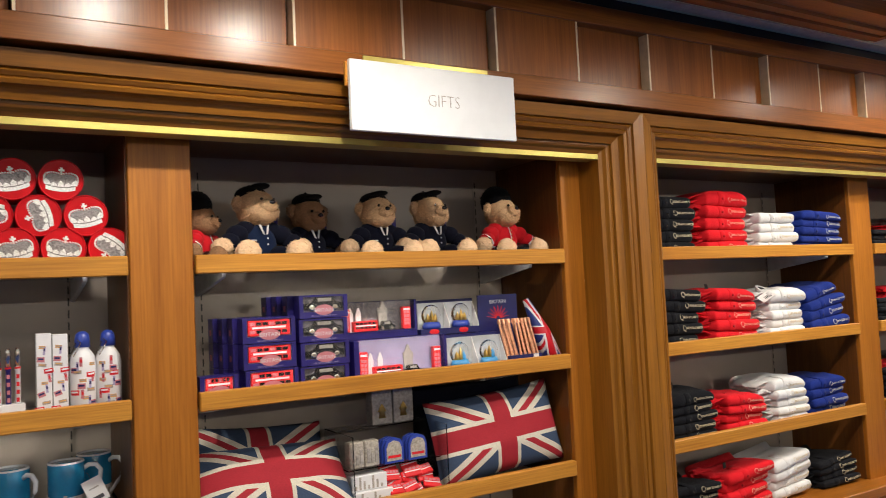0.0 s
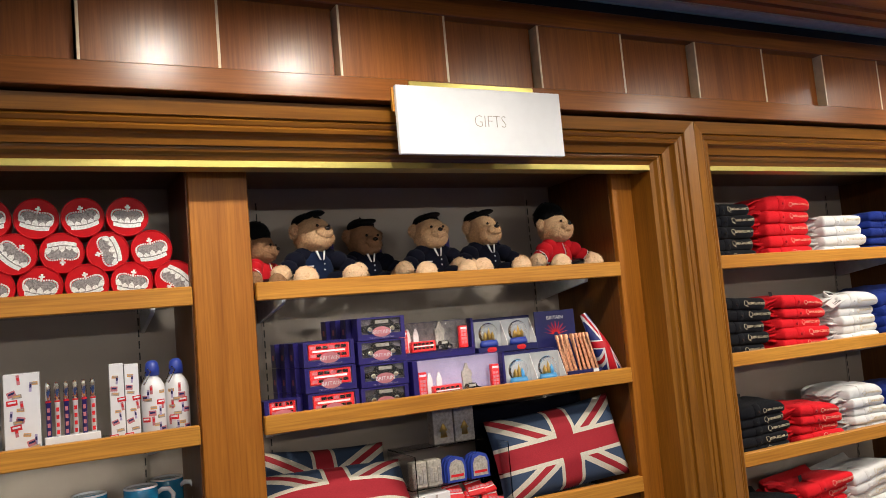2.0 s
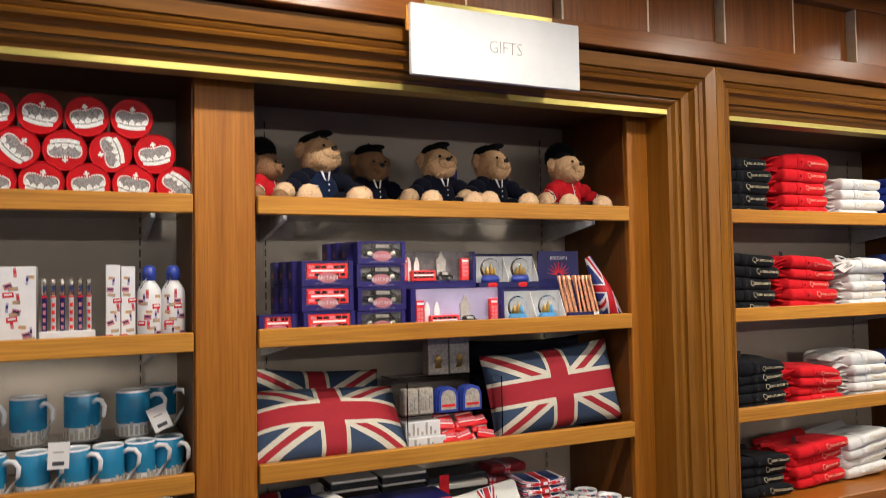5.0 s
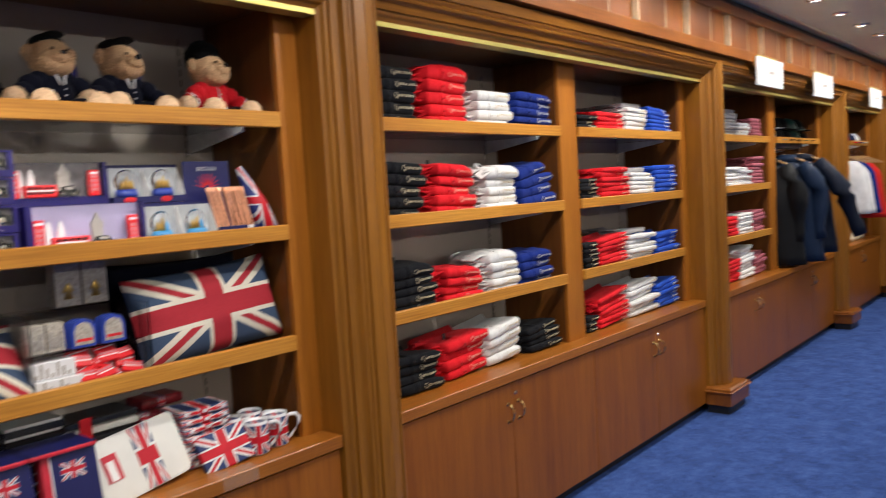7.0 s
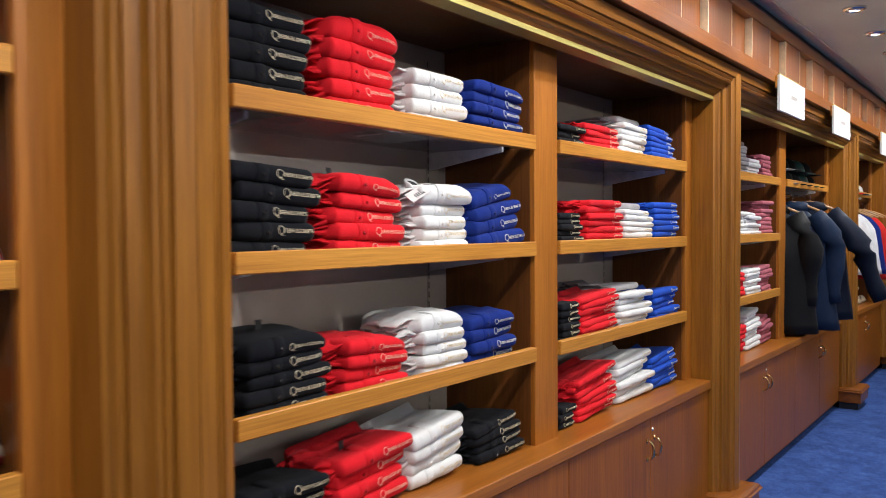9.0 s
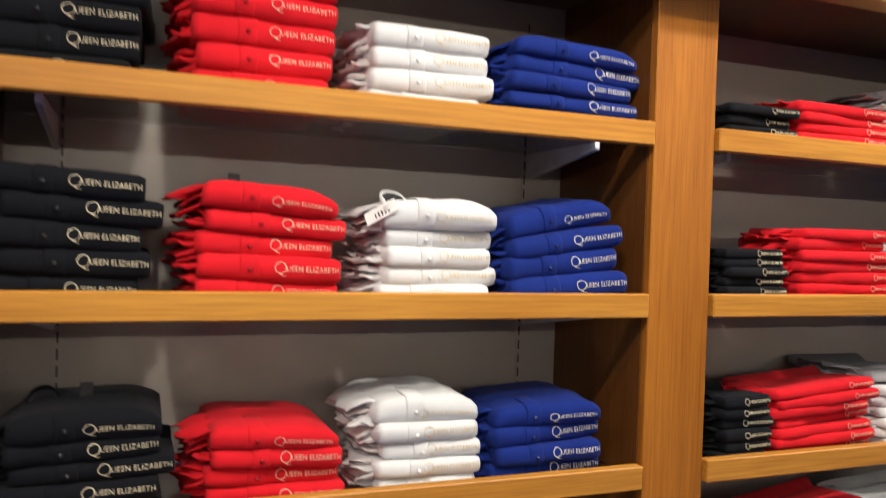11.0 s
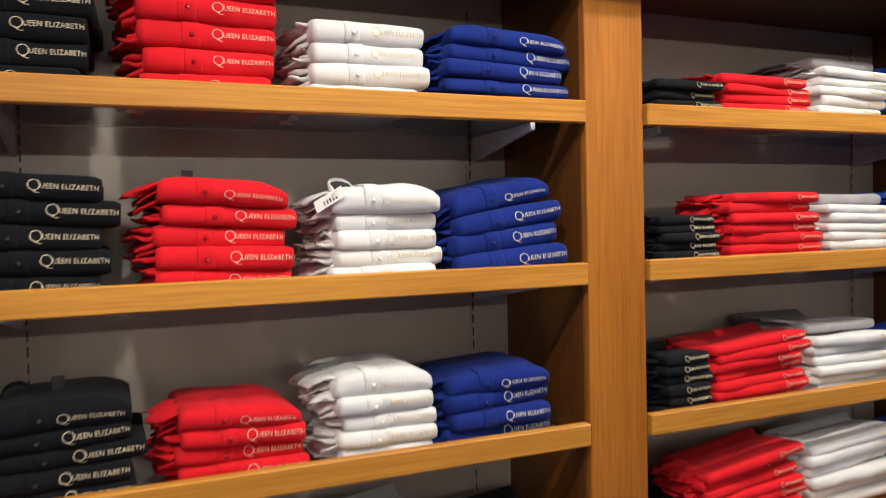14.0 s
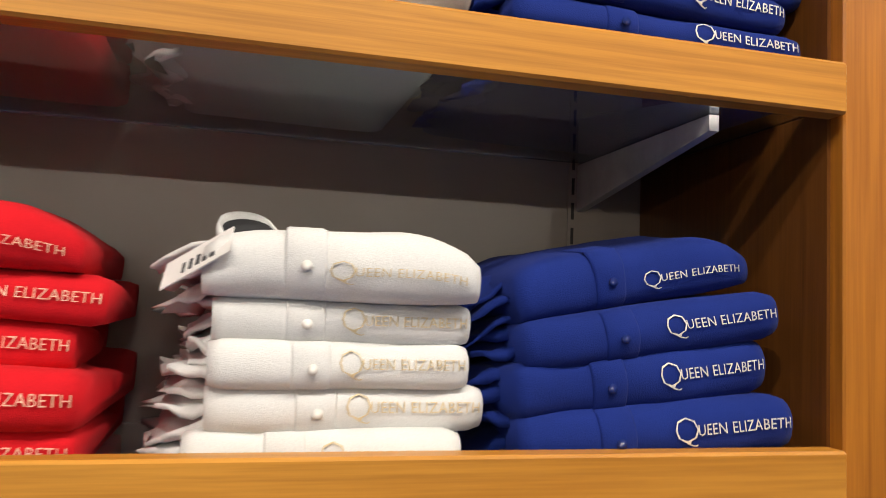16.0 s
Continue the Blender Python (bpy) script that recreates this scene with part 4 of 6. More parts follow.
def bag_sheet(z0, z1, y, e):
    rings = []
    for i in range(13):
        u = i / 12
        ring = []
        for j in range(9):
            v = z0 + (z1 - z0) * j / 8
            half = 0.168 - 0.034 * v - 0.030 * (1 - math.sqrt(max(0.0, 1 - max(0.0, 1 - v / 0.14) ** 2)))
            ring.append((0.345 + (u * 2 - 1) * half, y - e + 0.02 * v + 0.007 * math.sin(u * 9 + v * 6) * v - 0.02 * (1 - (2 * u - 1) ** 2) * (1 - v * 0.4), LEDGE + 0.001 + 0.262 * v))
        rings.append(ring)
    return loft(rings, closed=False)


bm = bag_sheet(0.0, 1.0, 2.385, 0.0)
bmesh.ops.solidify(bm, geom=list(bm.faces), thickness=-0.05)
part("body", bm, PATENT, t, "", True)
bm = bag_sheet(0.05, 0.42, 2.385, 0.0012)
part("print_band", bm, SKYLINE, t, "printed skyline band", True)
r2 = random.Random(12)
for k in range(26):
    u = 0.04 + 0.92 * k / 25
    h9 = r2.uniform(0.01, 0.04)
    half = 0.165 - 0.034 * 0.42
    x = 0.345 + (u * 2 - 1) * half
    yy = 2.385 + 0.0084 + 0.007 * math.sin(u * 9 + 2.5) * 0.42 - 0.02 * (1 - (2 * u - 1) ** 2) * 0.83 - 0.0035
    part("spire", loft([[(x - 0.004, yy, LEDGE + 0.108), (x + 0.004, yy, LEDGE + 0.108), (x + 0.004, yy + 0.002, LEDGE + 0.108), (x - 0.004, yy + 0.002, LEDGE + 0.108)],
                        [(x - 0.001, yy + 0.002, LEDGE + 0.112 + h9), (x + 0.001, yy + 0.002, LEDGE + 0.112 + h9), (x + 0.001, yy + 0.004, LEDGE + 0.112 + h9), (x - 0.001, yy + 0.004, LEDGE + 0.112 + h9)]]), C_GREY, t)
bm = None
for k in range(150):
    u, v = r2.uniform(0.03, 0.97), r2.uniform(0.07, 0.39)
    half = 0.158 - 0.034 * v
    x = 0.345 + (u * 2 - 1) * half
    yy = 2.385 - 0.0018 + 0.02 * v + 0.007 * math.sin(u * 9 + v * 6) * v - 0.02 * (1 - (2 * u - 1) ** 2) * (1 - v * 0.4)
    z = LEDGE + 0.001 + 0.262 * v
    w9, h9 = (r2.uniform(0.003, 0.012), 0.0010) if k % 2 else (0.0009, r2.uniform(0.006, 0.022))
    bm = box((x - w9 / 2, yy, z - h9 / 2), (x + w9 / 2, yy + 0.002, z + h9 / 2), bm=bm)
tagged(part("ink_lines", bm, C_GREY, t, "fine inked building lines"), kind="stuff")
part("side_edge", tube([(0.345 + 0.169 - 0.034 * v - 0.030 * (1 - math.sqrt(max(0.0, 1 - max(0.0, 1 - v / 0.14) ** 2))), 2.392 + 0.02 * v, LEDGE + 0.004 + 0.26 * v) for v in (0, 0.03, 0.08, 0.14, 0.3, 0.5, 0.75, 1)], 0.005, 8), C_BLACK, t, "black bound edge", True)
part("side_edge", tube([(0.345 - 0.169 + 0.034 * v + 0.030 * (1 - math.sqrt(max(0.0, 1 - max(0.0, 1 - v / 0.14) ** 2))), 2.392 + 0.02 * v, LEDGE + 0.004 + 0.26 * v) for v in (0, 0.03, 0.08, 0.14, 0.3, 0.5, 0.75, 1)], 0.005, 8), C_BLACK, t, "black bound edge", True)
for sx in (-0.055, 0.055):
    part("strap_tab", box((0.335 + sx - 0.011, 2.372, LEDGE + 0.205), (0.335 + sx + 0.011, 2.378, LEDGE + 0.272), 0.001), C_BLACK, t, "black strap tab")
part("handle", tube([(0.28, 2.38, LEDGE + 0.262), (0.295, 2.40, LEDGE + 0.225), (0.335, 2.41, LEDGE + 0.212), (0.375, 2.40, LEDGE + 0.225), (0.39, 2.38, LEDGE + 0.262)], 0.006, 8), C_BLACK, t, "black handle", True)
t = thing("shopping_bag", "dark folded bag leaning behind the patent bag", "bag")
part("body", box((0.02, 2.45, LEDGE + 0.001), (0.165, 2.52, LEDGE + 0.27), 0.012, 2), C_BLACK, t)


# ---- plush bears ----
def tufts(bm, c, r, sc, n, rnd, mi=0, size=0.0056):
    """Short curls of pile over a ball, lying half flat."""
    b = bmesh.new()
    for _ in range(n):
        d = Vector((rnd.gauss(0, 1), rnd.gauss(0, 1), rnd.gauss(0, 1))).normalized()
        p = Vector(c) + Vector((d.x * sc[0], d.y * sc[1], d.z * sc[2])) * (r * 0.985)
        side = d.cross(Vector((rnd.gauss(0, 1), rnd.gauss(0, 1), rnd.gauss(0, 1)))).normalized()
        along = (d * 0.62 + side.cross(d) * 0.75 + Vector((0, 0, -0.15))).normalized()
        k = size * rnd.uniform(0.6, 1.2)
        f = b.faces.new([b.verts.new(q) for q in (p - side * k * 0.24, p + side * k * 0.24, p + along * k)])
        f.material_index = mi
    merge(bm, b)


def bear(x, y, z, turn, coat, hat, fur, lab, scale=1.0, tilt=0, face=0, plush=1.0, vest=None):
    """A sitting plush bear in a jacket and a peaked cap or a tall hat."""
    guard = coat is C_REDFELT
    mats = [fur, coat, hat, C_BLACK, C_WHITE, C_VIOLET, vest or coat, C_GOLD, PAWFUR if fur is FUR else fur]
    rnd = random.Random(int(x * 1000))
    bm = ball((0, 0, 0.052), 0.049, None, 3, (0.95, 0.84, 1.12), mi=6, rough=0.04)
    H = pose(0, 0, 0.138, tilt, 0, face)
    hv = lambda p: tuple((H @ Vector(p)))

    def furry(c, r, sc=(1, 1, 1), n=300, sub=3, mi=0):
        ball(c, r, bm, sub, sc, mi=mi, rough=0.08)
        tufts(bm, c, r, sc, int(n * plush * 1.3), rnd, mi)

    furry(hv((0, 0, 0)), 0.047, (1.0, 0.96, 0.98), 1500)
    furry(hv((0, -0.020, -0.014)), 0.036, (1.12, 0.9, 0.8), 500)
    furry(hv((0, -0.046, -0.010)), 0.019, (1.15, 0.8, 0.85), 300)
    ball(hv((0, -0.0625, -0.004)), 0.0062, bm, 2, (1.25, 0.8, 0.85), mi=3)
    for s in (-1, 1):
        ball(hv((s * 0.0175, -0.0480, 0.008)), 0.0037, bm, 2, mi=3)
        furry(hv((s * 0.046, 0.004, 0.012)), 0.0165, (0.9, 0.6, 1.1), 250, 2)
        # arms held out to the sides
        pts = [(s * 0.030, -0.004, 0.088), (s * 0.055, -0.012, 0.076), (s * 0.078, -0.022, 0.058)]
        for p, rr_ in zip(pts, (0.023, 0.024, 0.022)):
            ball(p, rr_, bm, 2, (1.15, 1, 1), mi=1, rough=0.05)
        if guard:
            ball((s * 0.084, -0.025, 0.053), 0.0215, bm, 2, (0.7, 1, 1), mi=3)
            ball((s * 0.0785, -0.0225, 0.0575), 0.0226, bm, 2, (0.3, 1.02, 1.02), pose(0, 0, 0, 0, s * 38, 0), mi=4)
        furry((s * 0.100, -0.032, 0.044), 0.0225, (1.05, 1, 1), 420, mi=8)
        # legs
        ball((s * 0.038, -0.040, 0.025), 0.026, bm, 3, (0.95, 1.5, 0.9), pose(0, 0, 0, 0, 0, s * 24), mi=3 if guard else 1)
        furry((s * 0.062, -0.084, 0.029), 0.0285, (1.0, 0.85, 1.02), 560, mi=8)
    if guard:                                             # tall fur hat, leaning back
        ball(hv((0, 0.008, 0.040)), 0.043, bm, 3, (1.06, 1.02, 1.02), pose(0, 0, 0, -10, 0, 0), mi=2, rough=0.04)
        tufts(bm, hv((0, 0.008, 0.040)), 0.043, (1.06, 1.02, 1.02), int(900 * plush), rnd, 2)
        for k in range(5):
            ball((0.0, -0.0425 + 0.0018 * abs(k - 2), 0.086 - 0.011 * k), 0.0024, bm, 1, mi=7)
        merge_faces(bm, tube([(0.0455 * math.sin(a), -0.0425 * math.cos(a), 0.040) for a in [-1.5 + 0.3 * i for i in range(11)]], 0.0030, 6), 4)
        merge_faces(bm, tube([(-0.004, -0.0435, 0.044), (-0.004, -0.0425, 0.070), (-0.006, -0.036, 0.094)], 0.0012, 5), 4)
    else:                                                 # peaked cap
        ball(hv((0, 0.010, 0.038)), 0.036, bm, 3, (1.06, 1.06, 0.66), mi=2, rough=0.03)
        ball(hv((0, -0.029, 0.047)), 0.021, bm, 2, (1.2, 1.0, 0.16), pose(0, 0, 0, -16), mi=2)
        ball(hv((0, 0.010, 0.062)), 0.004, bm, 1, mi=2)
        for s in (-1, 1):                                 # shirt front in the jacket's neck
            merge_faces(bm, loft([[(s * 0.002, -0.0445 - e, 0.074), (s * 0.006, -0.0435 - e, 0.076), (s * 0.013, -0.036 - e, 0.098), (s * 0.008, -0.0375 - e, 0.098)] for e in (0.0, 0.0025)]), 4)
        merge_faces(bm, box((-0.034, -0.0405, 0.060), (-0.020, -0.0375, 0.063)), 4)
        for k in range(2):
            ball((0.006, -0.044, 0.066 - 0.014 * k), 0.0024, bm, 1, mi=4)
    merge_faces(bm, box(tuple(a - b for a, b in zip(hv((0.047, 0.0, -0.028)), (0.008, 0.0008, 0.020))), tuple(a + b for a, b in zip(hv((0.047, 0.0, -0.028)), (0.008, 0.0008, 0.020)))), 5)
    bmesh.ops.transform(bm, matrix=Matrix.Diagonal((scale, scale, scale, 1)), verts=bm.verts)
    ob = solo("teddy_bear", bm, mats, lab, "teddy bear", True, "plush bears")
    ob.matrix_basis = Matrix.Translation((x, y, z)) @ pose(0, 0, 0, 0, 0, turn)
    return ob


def merge_faces(bm, b, mi):
    for f in b.faces:
        f.material_index = mi
    merge(bm, b)


NAVYB = "golden plush bear in navy jacket and black cap"
DENIM = cloth("denim_felt", (0.007, 0.015, 0.045))
bear(0.735, 2.52, Z1, 50, C_REDFELT, C_BLACKFELT, FURD, "brown plush bear in red tunic leaning on the post", 0.95)
bear(0.884, 2.495, Z1, 8, C_BLUEFELT, C_BLACKFELT, FUR, NAVYB, 1.16, -14, 12, vest=DENIM)
bear(1.075, 2.60, Z1, 6, C_BLUEFELT, C_BLACKFELT, FURD, "brown plush bear in dark clothes sitting behind others", 1.12, 0, 4)
bear(1.248, 2.49, Z1, 2, C_BLUEFELT, C_BLACKFELT, FUR, NAVYB, 1.10, -10, 0)
bear(1.428, 2.49, Z1, 4, C_BLUEFELT, C_BLACKFELT, FUR, NAVYB, 1.13, -10, 8)
bear(1.698, 2.49, Z1, 8, C_REDFELT, C_BLACKFELT, FUR, "golden plush bear in red guard tunic and tall black hat", 1.13, -12, 6)


# ---- boxed model vehicles ----
FILM_NODES = node_mat("crinkled_film", 0.06)
FILM_NODES[3].inputs["Transmission Weight"].default_value = 1.0
FILM_NODES[3].inputs["IOR"].default_value = 1.3
bump(FILM_NODES[1], FILM_NODES[2], FILM_NODES[3], noise_tex(FILM_NODES[1], FILM_NODES[2], coords(FILM_NODES[1], FILM_NODES[2], (1, 1, 1)), 45, 3), 0.6, 0.004)
FILM = FILM_NODES[0]
BOXTEXT = text_mesh("word", "BRITAIN", 0.0150, C_WHITE, 0.0003, align="CENTER")
BUSLINE = text_mesh("word", "DIE CAST LONDON BUS", 0.0062, C_SKY, 0.0002, align="CENTER")
CABLINE = text_mesh("word", "DIE CAST LONDON TAXI", 0.0062, C_SKY, 0.0002, align="CENTER")


def model_bus(parent, x, y, z, w):
    bm = box((x - w / 2, y, z), (x + w / 2, y + 0.022, z + 0.030), 0.002)
    b = part("model_bus", bm, C_RED, parent, "small red double-decker bus")
    for zz in (0.008, 0.020):
        for k in range(5):
            xx = x - w / 2 + 0.006 + k * (w - 0.012) / 5
            part("window", box((xx, y - 0.0004, z + zz), (xx + (w - 0.012) / 5 - 0.003, y + 0.001, z + zz + 0.006)), C_BLACK, b)
    part("stripe", box((x - w * 0.42, y - 0.0008, z + 0.0150), (x + w * 0.42, y + 0.001, z + 0.0185)), C_WHITE, b, "white advert strip")


def model_cab(parent, x, y, z, w):
    prof = [(-0.5, 0.004), (-0.5, 0.014), (-0.30, 0.016), (-0.22, 0.026), (0.22, 0.027), (0.34, 0.016), (0.5, 0.014), (0.5, 0.004)]
    b = part("model_cab", loft([[(x + p * w, yy, z + q) for p, q in prof] for yy in (y, y + 0.022)]), C_BLACK, parent, "small black taxi")
    for p in (-0.30, 0.30):
        part("wheel", lathe([(0.0, -0.002), (0.004, -0.002), (0.006, 0.0), (0.006, 0.002)], 10, m=Matrix.Translation((x + p * w, y - 0.0005, z + 0.006)) @ pose(0, 0, 0, -90)), C_STEEL, b, "chrome wheel")
    part("window", box((x - 0.17 * w, y - 0.0006, z + 0.0175), (x + 0.2 * w, y + 0.001, z + 0.0245)), C_GREY, b)


def window_box(x0, x1, y, z, h, kind, label):
    """A card box with a cut-out window and a model inside."""
    t = thing("toy_box", label, "toy box", group="boxed models")
    d, e = 0.045, 0.011
    part("carton", box((x0, y + 0.010, z), (x1, y + d, z + h - 0.0015), 0.0006), C_VIOLET, t)
    for a, b, c, f in ((x0, x0 + e, z, z + h - 0.0015), (x1 - e, x1, z, z + h - 0.0015), (x0 + e, x1 - e, z, z + 0.016), (x0 + e, x1 - e, z + h - 0.006, z + h - 0.0015)):
        part("front_edge", box((a, y, c), (b, y + 0.0098, f)), C_VIOLET, t, "violet printed card edge")
    xc = (x0 + x1) / 2
    pane = part("window_film", box((x0 + e, y + 0.001, z + 0.016), (x1 - e, y + 0.0014, z + h - 0.006)), FILM, t, "clear plastic window")
    pane.visible_shadow = False
    b2 = part("backing", box((x0 + e, y + 0.0082, z + 0.016), (x1 - e, y + 0.0098, z + h - 0.006)), C_DUSK if kind == "cab" else C_SKY, t, "printed backing card")
    w = (x1 - x0) - 2 * e - 0.006
    bm = None
    if kind == "bus":
        model_bus_flat(t, xc, y + 0.002, z + 0.018, w)
    else:
        model_cab_flat(t, xc, y + 0.002, z + 0.018, w)
    badge = part("badge", lathe([(0.0, 0.0), (0.026, 0.0), (0.027, 0.0006), (0.0, 0.0008)], 20, m=Matrix.Translation((xc, y, z + 0.021)) @ pose(0, 0, 0, 90) @ Matrix.Diagonal((1, 0.52, 1, 1))), C_PINK, t, "oval pink badge")
    o = part("lettering", BOXTEXT, None, badge, "white lettering")
    o.matrix_basis = Matrix.Translation((xc, y - 0.0012, z + 0.0155)) @ FRONT
    o = part("lettering", BUSLINE if kind == "bus" else CABLINE, None, t, "small pale lettering")
    o.matrix_basis = Matrix.Translation((xc, y - 0.0006, z + 0.0035)) @ FRONT
    return t


def model_bus_flat(parent, x, y, z, w):
    h = 0.040
    b = part("model_bus", box((x - w / 2, y, z), (x + w / 2, y + 0.006, z + h), 0.0015), C_RED, parent, "small red double-decker bus")
    for zz in (0.006, 0.027):
        for k in range(6):
            xx = x - w / 2 + 0.005 + k * (w - 0.010) / 6
            part("window", box((xx, y - 0.0004, z + zz), (xx + (w - 0.010) / 6 - 0.003, y + 0.001, z + zz + 0.008)), C_BLACK if k % 3 else C_PINK, b)
    part("stripe", box((x - w * 0.40, y - 0.0008, z + 0.0185), (x + w * 0.40, y + 0.001, z + 0.0235)), C_WHITE, b, "white advert strip")


def model_cab_flat(parent, x, y, z, w):
    prof = [(-0.5, 0.006), (-0.5, 0.020), (-0.30, 0.023), (-0.20, 0.037), (0.22, 0.038), (0.36, 0.024), (0.5, 0.021), (0.5, 0.006)]
    b = part("model_cab", loft([[(x + p * w, yy, z + q) for p, q in prof] for yy in (y, y + 0.006)]), C_BLACK, parent, "small black taxi")
    for p in (-0.30, 0.30):
        part("wheel", lathe([(0.0, -0.001), (0.005, -0.001), (0.008, 0.0), (0.008, 0.002)], 12, m=Matrix.Translation((x + p * w, y - 0.0008, z + 0.009)) @ pose(0, 0, 0, -90)), C_STEEL, b, "chrome wheel")
    part("window", box((x - 0.15 * w, y - 0.0006, z + 0.0255), (x + 0.2 * w, y + 0.001, z + 0.0345)), C_GREY, b)


for k in range(3):
    window_box(0.800 + 0.004 * (k == 0), 0.940 + 0.004 * (k == 0), 2.375, Z2 + 0.0665 * k, 0.066, "bus", "violet boxed red model bus in a stack")
for k in range(4):
    window_box(0.950 + 0.003 * (k % 2), 1.088 + 0.003 * (k % 2), 2.375, Z2 + 0.0628 * k, 0.0623, "cab", "violet boxed black model taxi in a stack")
window_box(0.690, 0.785, 2.375, Z2, 0.062, "bus", "violet boxed red model bus in a stack")
for col, n, x0, w, h in ((3, 3, 0.800, 0.14, 0.0665), (3, 4, 0.950, 0.138, 0.0628)):
    for r in range(1, col + 1):
        for k in range(n):
            t = thing("toy_box", "violet boxed model behind the front stack", "toy box", group="boxed models")
            part("carton", box((x0 - 0.012 * r, 2.375 + 0.052 * r, Z2 + h * k), (x0 - 0.012 * r + w, 2.375 + 0.052 * r + 0.046, Z2 + h * k + h - 0.001), 0.0008), C_VIOLET, t)
            part("end_badge", box((x0 - 0.012 * r - 0.0006, 2.39 + 0.052 * r, Z2 + h * k + 0.02), (x0 - 0.012 * r, 2.405 + 0.052 * r, Z2 + h * k + 0.035)), C_PINK, t, "small pink end badge")


def scene_box(x0, x1, y, z, h, label, grey=False):
    t = thing("toy_box", label, "toy box", group="boxed models")
    part("carton", box((x0, y + 0.028, z), (x1, y + 0.07, z + h), 0.001), C_VIOLET, t)
    part("side_wall", box((x0, y, z), (x0 + 0.016, y + 0.028, z + h), 0.0008), C_VIOLET, t)
    part("side_wall", box((x1 - 0.008, y, z), (x1, y + 0.028, z + h), 0.0008), C_VIOLET, t)
    part("floor_card", box((x0 + 0.016, y, z), (x1 - 0.008, y + 0.028, z + 0.012 + 0.008 * grey)), C_VIOLET, t)
    part("backing", box((x0 + 0.016, y + 0.025, z + 0.012), (x1 - 0.008, y + 0.0278, z + h - 0.001)), C_DUSK if grey else C_SKY, t, "printed dusk skyline card")
    zf = z + 0.0125 + 0.008 * grey
    w = x1 - x0
    model_bus(t, x0 + w * 0.36, y + 0.004, zf, w * 0.30)
    model_cab(t, x0 + w * 0.62, y + 0.004, zf, w * 0.2)
    # clock tower and bridge on the card
    part("tower", loft([[(x0 + w * 0.6 - s, y + 0.020, zf + q), (x0 + w * 0.6 + s, y + 0.020, zf + q), (x0 + w * 0.6 + s, y + 0.0245, zf + q), (x0 + w * 0.6 - s, y + 0.0245, zf + q)] for s, q in ((0.014, 0.0), (0.014, 0.045), (0.016, 0.046), (0.016, 0.062), (0.009, 0.066), (0.002, 0.085))]), C_GREY, t, "grey clock tower model")
    for s in (0.20, 0.30):
        part("tower", loft([[(x0 + w * s - q, y + 0.021, zf + p), (x0 + w * s + q, y + 0.021, zf + p), (x0 + w * s + q, y + 0.0245, zf + p), (x0 + w * s - q, y + 0.0245, zf + p)] for q, p in ((0.008, 0.0), (0.008, 0.05), (0.002, 0.068))]), C_WHITE, t, "pale bridge tower")
    for xx, mat, lab in ((x1 - 0.032, C_RED, "red telephone box"), (x0 + 0.030, C_RED, "red pillar box")):
        ph = part("phone_box", box((xx - 0.013, y + 0.003, zf), (xx + 0.013, y + 0.018, zf + h * 0.62), 0.002), mat, t, lab)
        for i in range(2):
            for j in range(4):
                part("pane", box((xx - 0.009 + 0.0095 * i, y + 0.0024, zf + 0.012 + 0.011 * j), (xx - 0.0015 + 0.0095 * i, y + 0.0035, zf + 0.020 + 0.011 * j)), C_PINK, ph)
        part("sign", box((xx - 0.010, y + 0.0022, zf + h * 0.52), (xx + 0.010, y + 0.0034, zf + h * 0.57)), C_WHITE, ph)
    pane = part("window_film", box((x0 + 0.016, y - 0.0004, z + 0.012), (x1 - 0.008, y, z + h)), FILM, t, "clear plastic film")
    pane.visible_shadow = False


scene_box(1.103, 1.398, 2.372, Z2, 0.118, "violet boxed street scene with bus and telephone box")
scene_box(1.080, 1.335, 2.43, Z2 + 0.119, 0.105, "clear boxed street scene with model vehicles", True)
t = thing("display_riser", "violet card riser under the upper street scene", "riser")
part("carton", box((1.085, 2.445, Z2), (1.33, 2.52, Z2 + 0.118)), C_VIOLET, t)


# pale lining card, its grey standing in for shade inside the globe boxes
C_SHADED_LINING = plain("shaded_card", (0.42, 0.44, 0.46), 0.5)


